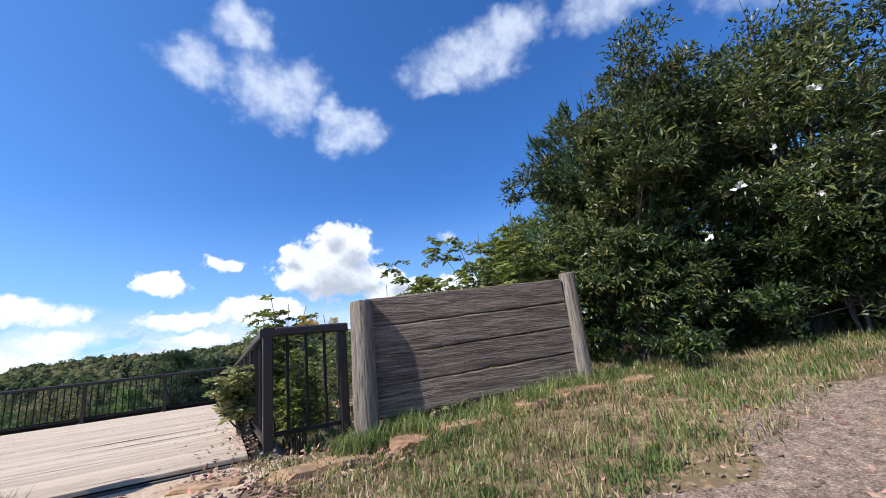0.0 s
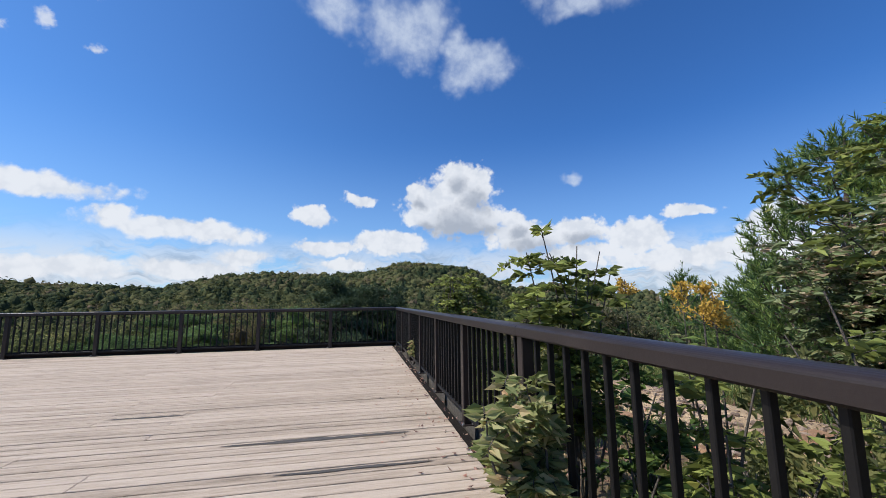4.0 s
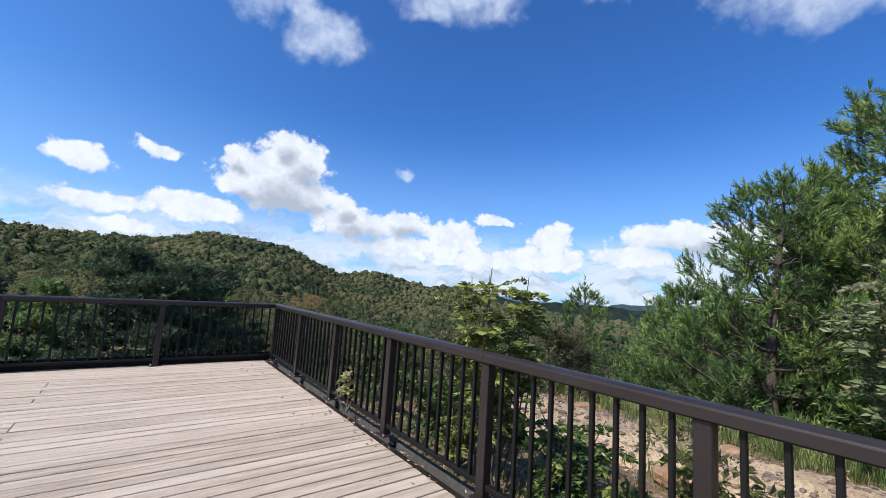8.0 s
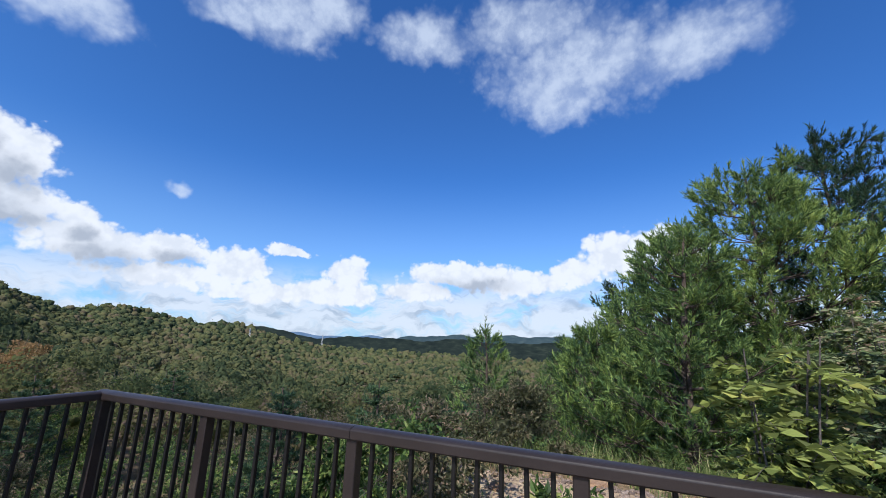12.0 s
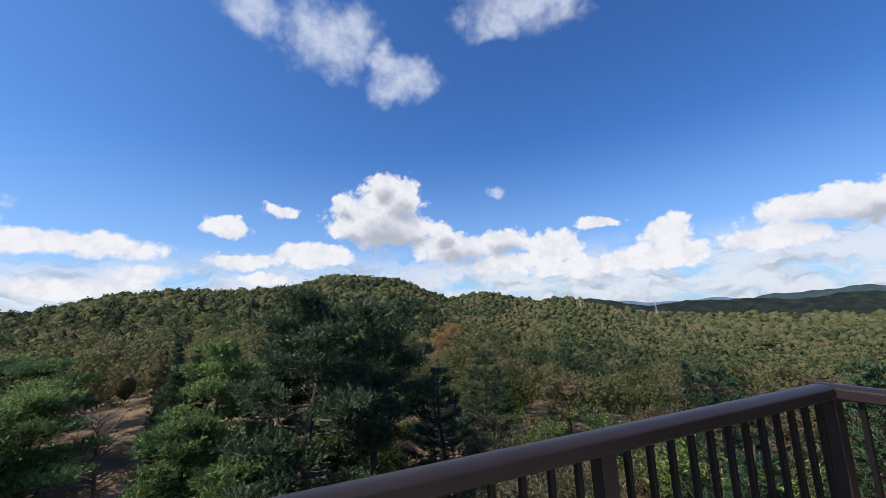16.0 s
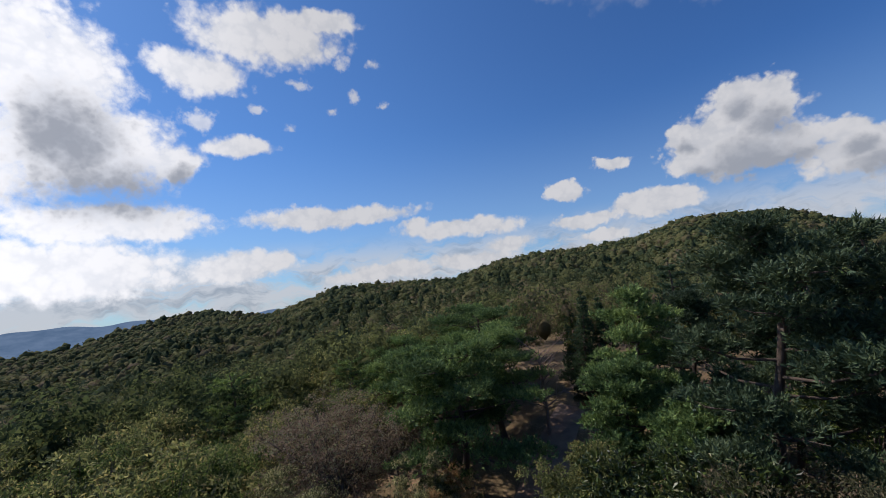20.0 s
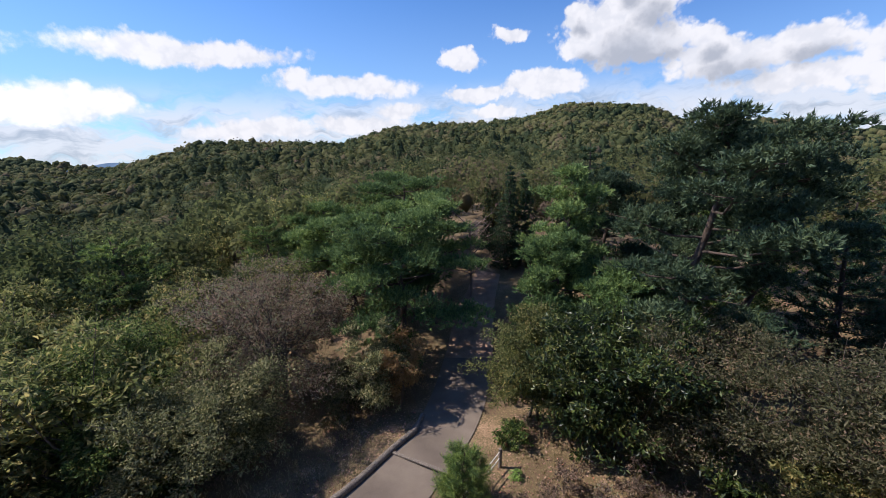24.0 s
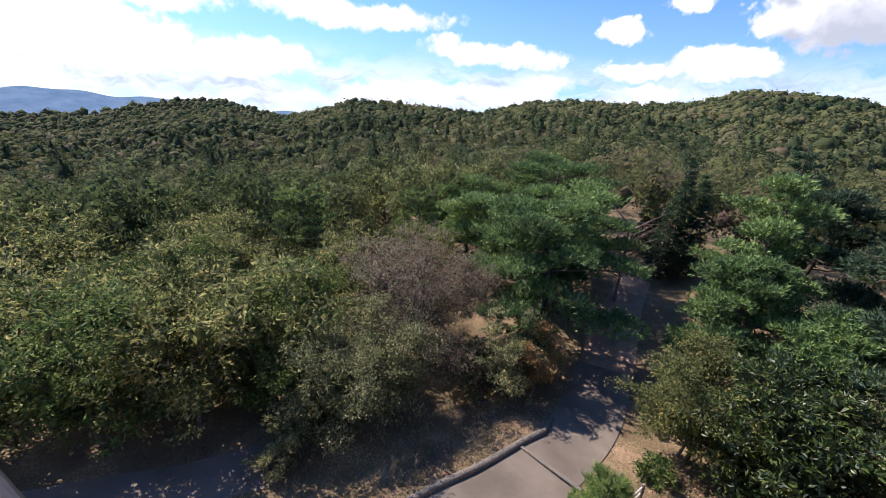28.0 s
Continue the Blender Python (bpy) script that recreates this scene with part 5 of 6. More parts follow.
broadleaf("shrub", (-12.5, 13.3), 2.3, 1.2, 0.10, 3200, LEAF_GREEN, "dark green bush in the shade beside the path", 88, lobes=12, stems=3, base=0.0, trunk=0.04, category="shrub")
broadleaf("shrub", (-13.3, 10.6), 2.1, 1.1, 0.09, 3000, LEAF_OLIVE, "olive bush behind the log kerb", 89, lobes=12, stems=3, base=0.0, trunk=0.04, category="shrub")
broadleaf("shrub", (-3.0, 7.3), 1.7, 0.75, 0.15, 1300, LEAF_CAMELLIA, "rounded glossy camellia shrub on dry ground", 82, lobes=12, stems=3, base=0.03, trunk=0.03, category="shrub")
broadleaf("shrub", (-8.0, 10.1), 0.8, 0.5, 0.10, 600, LEAF_GREEN, "small green shrub at the path edge", 83, lobes=8, stems=3, base=0.02, trunk=0.02, category="shrub")
broadleaf("shrub", (-16.7, 5.2), 1.2, 0.6, 0.07, 1500, LEAF_PALE, "pale leafy bush at the corner of the side path", 84, lobes=10, stems=3, base=0.02, trunk=0.02, category="shrub")
broadleaf("tree", (-17.8, 6.9), 2.8, 1.5, 0.10, 5500, LEAF_GREEN, "dark green leafy bush between the two footpaths", 86, lobes=16, stems=3, base=0.0, trunk=0.05)
broadleaf("tree", (2.9, 6.4), 4.0, 2.0, 0.11, 7500, LEAF_CAMELLIA, "dark green leafy tree beside the corner of the platform", 87, lobes=22, stems=3, base=0.0, trunk=0.07)
for k, (x, y, h) in enumerate(((-6.6, 8.5, 1.3), (-5.9, 7.7, 1.1), (-7.2, 7.9, 0.9), (-4.4, 8.0, 0.9), (-5.0, 8.6, 1.0))):
    broadleaf("shrub", (x, y), h, 0.5, 0.07, 420, LEAF_RED, "dry reddish-brown shrub with bare twigs", 90 + k, lobes=9, stems=5, base=0.1, trunk=0.03, bark=M_DRYTWIG, category="shrub")
pine("pine_tree", (-9.1, 7.6), 1.75, 0.75, "small bushy young pine beside the footpath", 96, NEEDLE_LIGHT, whorls=9, per=7, low=0.04, rise=0.9, tufts=6, length=0.16, count=10, width=0.01, trunk=0.04, shape=0.45)

# more of the same kinds in the wood below
wood_pines = [pine("pine_tree", (-24.5, 13.5), 5.6, 2.3, "layered green pine in the wood below", 201, NEEDLE_LIGHT, whorls=9, per=6, low=0.25, rise=0.3, pad=0.6, tufts=8, length=0.18, count=6, width=0.040, trunk=0.13, shape=0.5),
              pine("pine_tree", (3.0, 14.5), 6.4, 2.0, "dark green pine in the wood below", 202, NEEDLE_GREEN, whorls=11, per=6, low=0.2, rise=0.25, pad=0.5, tufts=7, length=0.18, count=6, width=0.040, trunk=0.13, shape=0.65)]
wood_trees = [broadleaf("tree", (-26.5, 9.5), 5.0, 2.2, 0.155, 3000, LEAF_MOSS, "green leafy tree in the wood below", 203, lobes=24, stems=2, base=0.08, trunk=0.09),
              broadleaf("tree", (7.5, 12.0), 4.6, 2.1, 0.115, 5200, LEAF_GREEN, "green leafy tree in the wood below", 204, lobes=24, stems=2, base=0.08, trunk=0.09),
              broadleaf("tree", (-23.6, 9.0), 4.2, 1.9, 0.145, 3000, LEAF_MOSS, "yellowing leafy tree in the wood below", 205, lobes=22, stems=3, base=0.05, trunk=0.08),
              broadleaf("tree", (4.2, 11.0), 4.0, 2.0, 0.11, 5200, LEAF_OLIVE, "olive-brown leafy tree in the wood below", 206, lobes=22, stems=3, base=0.05, trunk=0.08)]
for k, (x, y) in enumerate(((-20.5, 18.0), (6.5, 17.5), (-16.0, 25.5), (-3.5, 24.5), (1.5, 22.0), (-30, 16), (14, 20), (11, 8.5), (12.5, 4.5), (14.5, 0.5), (6.4, 4.4), (10.0, 2.4), (13.0, -1.0))):
    copy_thing(wood_pines[1 if x > 5 else k % 2], pose(x, y, float(land(x, y)) - 0.05, 0, 0, 67 * k) @ Matrix.Scale(0.85 + 0.08 * (k % 5), 4))
for k, (x, y) in enumerate(((-23.0, 14.0), (-29.5, 12.5), (-33.0, 8.5), (-25.0, 21.0), (-18.8, 16.5), (-24.5, 7.2), (-29.0, 6.2), (-36, 12), (-27.5, 17.0), (-31, 24), (-27, 27), (-22.0, 24.0), (-19.2, 6.9), (-21.0, 4.9), (-23.4, 2.9), (-22.6, 5.9), (-25.6, 4.4), (-26.4, 1.2), (-28.5, 3.0), (-31.0, 0.5), (-18.6, 10.6), (-20.8, 12.6), (-26.0, 11.0), (-32.5, 4.5), (-35, 7), (-19.7, 5.1), (-21.2, 3.3), (-18.7, 6.8), (-22.9, 1.6))):
    copy_thing(wood_trees[(0, 2, 0, 2, 0, 1, 2)[k % 7]], pose(x, y, float(land(x, y)) - 0.05, 0, 0, 83 * k) @ Matrix.Scale(0.85 + 0.09 * (k % 4), 4))
for k, (x, y) in enumerate(((10.5, 11.0), (13.5, 12.0), (8.0, 6.5), (16.5, 8.0), (5.5, 14.8), (0.5, 16.0), (3.5, 8.2), (17.5, 14.0), (9.5, 20.0))):
    copy_thing(wood_trees[(3, 3, 1)[k % 3]], pose(x, y, float(land(x, y)) - 0.05, 0, 0, 71 * k) @ Matrix.Scale(0.85 + 0.09 * (k % 4), 4))

# accents among the trees
broadleaf("autumn_tree", (14.6, 40.2), 9.8, 2.5, 0.20, 4200, LEAF_ORANGE, "orange autumn tree among green woods", 211, lobes=14, base=0.2, trunk=0.15)
broadleaf("autumn_tree", (19.5, 47.0), 5.6, 2.6, 0.34, 1200, LEAF_ORANGE, "rust-coloured autumn tree in the valley", 212, lobes=14, base=0.2, trunk=0.15)
broadleaf("autumn_tree", (-26.0, 33.0), 5.4, 2.4, 0.30, 1500, LEAF_YELLOW, "bright yellow-green tree on the wooded slope", 213, lobes=14, base=0.2, trunk=0.14)
for k, (x, y, h, half) in enumerate(((21.0, 36.6, 7.6, 2.8), (23.6, 33.6, 7.2, 2.5), (17.6, 42.0, 7.4, 2.4))):
    broadleaf("tree", (x, y), h, half, 0.17, 5200, LEAF_CAMELLIA, "dark evergreen tree standing out of the woods", 214 + k, lobes=20, base=0.15, trunk=0.15)
pine("cedar_tree", (16.5, 13.6), -1.5 - float(land(16.5, 13.6)), 1.0, "narrow dark green conifer among leafy trees", 218, NEEDLE_GREEN, whorls=22, per=7, low=0.06, rise=-0.2, pad=0.2, tufts=5, length=0.14, count=4, width=0.032, trunk=0.12, shape=0.7)


def bare_tree(at, height, label, seed):
    """A dead tree: trunk and forked bare branches."""
    rng = np.random.default_rng(seed)
    tree = thing("bare_tree", label, "tree", (at[0], at[1], float(land(*at)) - 0.05))
    v, f = tube([(0, 0, 0), (0.05, 0, height * 0.5), (0, 0.08, height)], np.array([0.09, 0.06, 0.015]), 6)
    put("trunk", mesh_from("trunk", v, f, M_PALEBARK, True), tree)
    for _ in range(30):
        a = np.array([0.0, 0, height * rng.uniform(0.3, 0.95)])
        ang = rng.random() * 6.28
        b = a + np.array([math.cos(ang), math.sin(ang), rng.uniform(0.3, 0.9)]) * height * rng.uniform(0.15, 0.35)
        bits = [tube([a, (a + b) / 2 + 0.04 * rng.standard_normal(3), b], np.array([0.03, 0.02, 0.006]), 4)]
        for _ in range(5):
            m = a + (b - a) * rng.uniform(0.4, 1)
            bits.append(tube([m, m + (b - a) * 0.3 + 0.25 * rng.standard_normal(3)], np.array([0.012, 0.004]), 3))
        v, f = join(bits)
        put("branch", mesh_from("branch", v, f, M_PALEBARK, True), tree)


M_PALEBARK = material("pale_dead_wood", ((0.3, (0.17, 0.115, 0.10)), (0.7, (0.33, 0.245, 0.215))), scale=5, rough=0.9)
bare_tree((-10.1, 19.6), 4.2, "pale pinkish dead tree above the earth track", 221)
bare_tree((12.0, 40.0), 6.0, "pale bare tree standing in the wood", 223)

# plants climbing through the railing and fresh green on the slope
pinnate_shrub("climbing_plant", (-0.12, -9.45), 0.78, 0.22, "leafy vine growing through the railing onto the deck", 231, 12, 10, 0.13, 0.085, VINE).location.z = 0.0
pinnate_shrub("climbing_plant", (-0.05, -3.6), 0.5, 0.12, "thin leafy vine on the railing bars", 232, 4, 7, 0.12, 0.06, VINE).location.z = 0.0
for k, (x, y) in enumerate(((-7.0, 7.1), (-1.9, 6.6), (-4.6, 6.7), (-6.4, 6.4), (-7.9, 8.9), (-3.9, 6.2), (-2.6, 5.9), (-7.4, 6.5))):
    pinnate_shrub("fern", (x, y), 0.28, 0.18, "fresh bright green fern on dry ground", 240 + k, 5, 4, 0.22, 0.05, NEW_FERN)

for k, (x, y, h, r) in enumerate(((0.42, -10.1, 1.25, 0.3), (0.45, -9.55, 1.2, 0.3), (0.5, -7.0, 0.6, 0.25), (0.55, -6.3, 1.1, 0.35), (0.6, -5.0, 0.9, 0.4), (1.2, -5.9, 0.8, 0.5))):
    pinnate_shrub("shrub", (x, y), h, r, "leafy yellow-green plant close outside the railing", 250 + k, 6, 9, 0.2, 0.07, (LEAF_YELLOW, LEAF_GREEN)[k % 2])


def goldenrod(x, y, top, plume, seed):
    """A tall weed: a thin stem with narrow leaves and a plume of tiny yellow heads on side sprays."""
    rng = np.random.default_rng(seed)
    g = float(land(x, y))
    tall = top - g
    weed = thing("goldenrod", "tall weed with a golden yellow flower plume behind the railing", "flower", (x, y, g))
    bits = [tube([(0, 0, -0.02), (0.02, 0.01, tall * 0.5), (0.0, 0.0, tall)], np.array([0.008, 0.006, 0.003]), 5)]
    pos, way = [], []
    for _ in range(14):
        h, ang = tall - plume * rng.uniform(0.1, 1.0), 6.28 * rng.random()
        reach = plume * rng.uniform(0.25, 0.5) * (tall - h) / plume + 0.03
        e = np.array([math.cos(ang) * reach, math.sin(ang) * reach, h + reach * 0.7])
        bits.append(tube([(0, 0, h), e], np.array([0.003, 0.0015]), 3))
        u = rng.uniform(0.25, 1.0, (34, 1))
        pos.append(np.array([0, 0, h]) * (1 - u) + e * u + 0.008 * rng.standard_normal((34, 3)))
        way.append(np.tile(unit(e - np.array([0, 0, h - 0.1])), (34, 1)))
    put("stem", mesh_from("stem", *join(bits), M_BARK, True), weed)
    put("plume", mesh_from("plume", *leaf_cards(np.concatenate(pos), np.concatenate(way), 0.018, rng, 0.6), GOLD), weed, "golden flower plume")
    q = rng.uniform(0.3, 0.85, 40)
    ang = 6.28 * rng.random(40)
    out = np.column_stack([np.cos(ang), np.sin(ang), 0.5 + 0 * q])
    put("leaves", mesh_from("leaves", *leaf_cards(np.column_stack([0 * q, 0 * q, q * tall]), unit(out), 0.10, rng, 0.2, 0.2, 0.2), LEAF_GREEN), weed)


for k, (x, y, top, plume) in enumerate(((0.5, -10.0, 1.32, 0.2), (0.80, -9.05, 1.40, 0.17), (1.05, -9.3, 1.36, 0.15), (0.62, -9.95, 1.22, 0.14))):
    goldenrod(x, y, top, plume, 260 + k)

# ---- woods ----
bm = bmesh.new()
bmesh.ops.create_icosphere(bm, subdivisions=1, radius=1.0)
DOME_1 = (np.array([v.co for v in bm.verts]), np.array([[v.index for v in f.verts] for f in bm.faces if f.calc_center_median().z > -0.7]))
bm.free()

def crown_field(name, places, sizes, dome, facets, card, mat, label, seed):
    """Woods too far off to count: at every place a lumpy dome of foliage, with loose leafy facets round it."""
    rng = np.random.default_rng(seed)
    n = len(places)
    base, tri = dome
    m = len(base)
    size = np.asarray(sizes)[:, None, None]
    ph = 6.28 * rng.random((n, 1, 4))
    tall = np.concatenate([np.ones((n, 1, 2)), rng.uniform(0.75, 1.2, (n, 1, 1))], -1)

    def swell(d):
        return 1 + 0.22 * np.sin(4.2 * d[..., 0] + ph[..., 0]) * np.sin(4.2 * d[..., 1] + ph[..., 1]) + 0.13 * np.sin(6 * d[..., 2] + 5 * d[..., 0] + ph[..., 2])

    near = np.asarray(places)
    kinds = 0.50 + 0.14 * np.sin(near[:, 0] / 17 + 1.7 * np.sin(near[:, 1] / 23)) + 0.13 * rng.standard_normal(n)
    spires = rng.random(n) < (0.13 if 20 < facets < 300 else 0.0)
    kinds = np.clip(np.where(spires, rng.uniform(0.26, 0.38, n), kinds), 0.24, 0.80)
    tall = tall * np.where(spires, 1.75, 1.0)[:, None, None] ** np.array([0, 0, 1])

    def pinch(z):
        return np.where(spires[:, None], np.clip(0.95 - 0.8 * z, 0.12, 1.0), 1.0)[..., None] ** np.array([1, 1, 0])

    spin, tilt = 6.28 * rng.random((n, 1)), rng.uniform(-0.6, 0.6, (n, 1))
    bx = base[None, :, 0] * np.cos(tilt) + base[None, :, 2] * np.sin(tilt)
    bz = base[None, :, 2] * np.cos(tilt) - base[None, :, 0] * np.sin(tilt)
    d = np.stack([bx * np.cos(spin) - base[None, :, 1] * np.sin(spin), bx * np.sin(spin) + base[None, :, 1] * np.cos(spin), bz], -1)
    v = np.asarray(places)[:, None] + (0.16 if facets > 300 else 0.84 if facets else 1.0) * d * (swell(d) * rng.uniform(0.92, 1.07, (n, m)))[..., None] * size * tall * pinch(d[..., 2])
    f = (tri[None] + (np.arange(n) * m)[:, None, None]).reshape(-1, 3)
    v = v.reshape(-1, 3)
    if facets:
        d = unit(rng.standard_normal((n, facets, 3)))
        d[..., 2] = np.abs(d[..., 2]) * 1.15 - 0.15
        p = d * (swell(d) * rng.uniform(0.82, 1.12, (n, facets)))[..., None]
        if facets > 300:
            e = unit(rng.standard_normal((n, 16, 3)))
            e[..., 2] = np.abs(e[..., 2]) * 1.1 - 0.3
            e *= rng.uniform(0.45, 0.85, (n, 16, 1))
            pick = rng.integers(0, 16, (n, facets))
            p = np.take_along_axis(e, pick[..., None], 1) + d * (rng.uniform(0.22, 0.42, (n, 16))[np.arange(n)[:, None], pick] * rng.uniform(0.5, 1.15, (n, facets)))[..., None]
        p = (np.asarray(places)[:, None] + p * size * tall * pinch(p[..., 2])).reshape(-1, 3)
        nrm = unit(d.reshape(-1, 3) + (0.45 if facets > 60 else 0.22) * rng.standard_normal((len(p), 3)))
        a = unit(np.cross(nrm, rng.standard_normal((len(p), 3))))
        b = np.cross(nrm, a)
        reach = np.repeat(np.asarray(sizes), facets) * card * rng.uniform(0.6, 1.3, len(p))
        c = np.stack([p + (a * math.cos(t) + b * math.sin(t)) * (reach * rng.uniform(0.6, 1.2, len(p)))[:, None] for t in (0, 2.1, 4.2)], 1).reshape(-1, 3)
        f = np.concatenate([f, np.arange(len(c)).reshape(-1, 3) + len(v)])
        v = np.concatenate([v, c])
    me = mesh_from(name, v, f, mat, True)
    tone = np.concatenate([np.repeat(kinds, m), np.repeat(kinds, facets * 3)])
    me.attributes.new("kind_of_tree", "FLOAT", "POINT").data.foreach_set("value", tone.astype(np.float32))
    return tagged(put(name, me), label, "forest", kind="stuff")


PATH_LINE = np.array([(-15.2, 0.5), (-12.05, 6.0), (-11.0, 8.2), (-10.2, 10.0), (-9.75, 12.0), (-9.6, 15), (-9.7, 18.5), (-9.5, 20.5)])
SIDE_LINE = np.array([(-30, -6.0), (-24, -2.6), (-20.0, 1.0), (-17.6, 4.0), (-16.6, 6.0)])


def off_line(x, y, line):
    best = 99.0
    for (ax, ay), (bx, by) in zip(line, line[1:]):
        k = min(1, max(0, ((x - ax) * (bx - ax) + (y - ay) * (by - ay)) / ((bx - ax) ** 2 + (by - ay) ** 2)))
        best = min(best, math.hypot(x - ax - k * (bx - ax), y - ay - k * (by - ay)))
    return best


rng = np.random.default_rng(7)
places, sizes = [], []
r = 24.0
while r < 1750:
    step = (2.8 + r * 0.0085) * (0.92 if r > 60 else 1.0) if r < 110 else 3.4 + (r - 110) * 0.0022 + max(0, r - 460) * 0.018
    valley = 0.72 if 45 < r < 460 else 1.0
    fine, turn = math.degrees(step * valley / r), math.degrees(step / r)
    for a in np.concatenate([np.arange(-112, -44, fine), np.arange(-44, 100, turn)]):
        a2, r2 = radians(a + rng.uniform(-0.5, 0.5) * math.degrees(step / r)), r + rng.uniform(-0.5, 0.5) * step
        limit = np.interp(math.degrees(a2), RIDGE[:, 0], RIDGE[:, 2])
        x, y = EYE[0] - math.sin(a2) * r2, EYE[1] + math.cos(a2) * r2
        if r2 > limit * 1.03 or (y < -9 and r2 < 60):
            continue
        s = step * rng.choice((0.45, 0.58, 0.72, 0.98)) * rng.uniform(0.9, 1.1) * (1.0 if r < 460 else 0.75) * (valley if a < -44 else 1.0)
        lift = 1.1
        if r2 < 40:
            if off_line(x, y, PATH_LINE) < 1.3 + s or off_line(x, y, SIDE_LINE[-2:]) < 0.7 + 0.6 * s or (-12.5 < x < -0.3 and y < 11.5) or (-13.5 < x < 0 and y < 9.5) or (x < -12.5 and y < 7 and x > -17):
                continue
            if -4 < x < 13 and y < 5 or (x >= 5 and y < -1 and x < 10) :
                continue
            lift = 1.0 + 0.9 * rng.random()
        places.append((x, y, float(land(x, y)) + s * 0.6 + lift + step * rng.uniform(-0.1, 0.25)))
        sizes.append(s)
    r += step * 0.86
places, sizes = np.array(places), np.array(sizes)
dist = np.hypot(places[:, 0] - EYE[0], places[:, 1])
for name, lo, hi, dome, facets, card, label in (("near_forest", 0, 60, DOME_1, 1300, 0.046, "mixed green and autumn woodland just below the platform"), ("slope_forest", 60, 130, DOME_1, 240, 0.085, "mixed green and autumn woodland on the near slopes"), ("forest", 130, 260, DOME_1, 22, 0.25, "mixed green woodland with yellowing crowns"),
                                              ("far_forest", 260, 460, DOME_1, 7, 0.34, "dense woodland covering the hill"), ("distant_forest", 460, 1800, DOME_1, 2, 0.3, "woodland on distant hills")):
    sel = (dist >= lo) & (dist < hi)
    crown_field(name, places[sel], sizes[sel], dome, facets, card, WOOD_LEAF if facets > 300 else FOREST, label, 9)


# ---- grass and fallen leaves ----
def grass_field(name, spots, blades, height, mat, label, seed):
    """Tufts of bent blades at the spots."""
    rng = np.random.default_rng(seed)
    n = len(spots)
    base = np.repeat(np.column_stack([spots, land(spots[:, 0], spots[:, 1]) - 0.01]), blades, 0)
    base[:, :2] += 0.035 * rng.standard_normal((n * blades, 2))
    h = np.repeat(height * rng.uniform(0.35, 1.25, n), blades) * rng.uniform(0.5, 1.1, n * blades)
    lean = unit(np.column_stack([rng.standard_normal((n * blades, 2)), np.zeros(n * blades)]))
    side = np.column_stack([-lean[:, 1], lean[:, 0], np.zeros(n * blades)]) * 0.0045
    mid = base + lean * (h * 0.2)[:, None] + np.array([0, 0, 1]) * (h * 0.62)[:, None]
    tip = base + lean * (h * rng.uniform(0.3, 0.9, n * blades))[:, None] + np.array([0, 0, 1]) * h[:, None]
    v = np.stack([base - side, base + side, mid + side * 0.8, mid - side * 0.8, tip, tip + side * 0.1], 1).reshape(-1, 3)
    k = np.arange(n * blades)[:, None] * 6
    f = np.concatenate([k + np.array([0, 1, 2, 3]), k + np.array([3, 2, 5, 4])])
    return tagged(put(name, mesh_from(name, v, f, mat)), label, "grass", kind="stuff")


def scatter(n, x0, x1, y0, y1, seed, keep=None):
    rng = np.random.default_rng(seed)
    p = np.column_stack([rng.uniform(x0, x1, n), rng.uniform(y0, y1, n)])
    return p if keep is None else p[keep(p[:, 0], p[:, 1], rng.random(n))]


patches = lambda x, y: 0.5 + 0.5 * np.sin(2.1 * x + 1.2 * np.sin(1.7 * y)) * np.sin(1.9 * y + 0.8 * np.sin(2.3 * x))
GREENGRASS = foliage("green_grass_blades", ((0.25, (0.040, 0.066, 0.014)), (0.5, (0.090, 0.130, 0.028)), (0.7, (0.18, 0.19, 0.05)), (0.95, (0.36, 0.31, 0.13))), patch=1.6, spread=0.5)
GRAVEL_EDGE = lambda x: -13.62 - 0.03 * (x - 2.0)
front = scatter(7500, -2.4, 11.0, -13.9, -11.05, 1, lambda x, y, u: (u < 0.08 + 0.85 * patches(x, y) ** 1.5) & (y > GRAVEL_EDGE(x)) & (x > 0.15 + (-11.9 - y) * 0.55))
grass_field("grass", front, 8, 0.11, GREENGRASS, "green and dry grass on the bank before the platform", 2)
grass_field("dry_grass", scatter(12500, -2.4, 11.0, -14.2, -11.05, 3, lambda x, y, u: (u < 0.25 + 0.6 * patches(1.7 * y, 1.4 * x)) & (y > GRAVEL_EDGE(x) - 0.15) & (x > 0.05 + (-12.0 - y) * 0.55)), 6, 0.10, GRASS, "short dry straw-coloured grass on the bank", 4)
grass_field("tall_grass", np.concatenate([scatter(130, -2.3, -1.6, -11.45, -11.0, 5), scatter(150, 0.5, 1.3, -11.6, -11.2, 6), scatter(260, 1.2, 3.7, -12.1, -11.5, 7)]), 9, 0.20, GREENGRASS, "tall grass round the foot of the log posts", 8)
grass_field("slope_grass", scatter(9000, -13.6, 3, 3.2, 11, 9, lambda x, y, u: (u < 0.15 + 0.8 * patches(x, y)) & (np.abs((x + 11.6) + (y - 7) * -0.52) > 1.35) & (x > -9.6 + (7.6 - y) * 0.55)), 5, 0.16, GRASS, "dry grass on the slope beside the footpath", 10)
grass_field("outer_grass", scatter(4200, 0.3, 6.5, -10.8, -1.5, 11, lambda x, y, u: u < 0.08 + 0.6 * patches(x, y) ** 2), 6, 0.22, GREENGRASS, "rough grass outside the railing", 12)
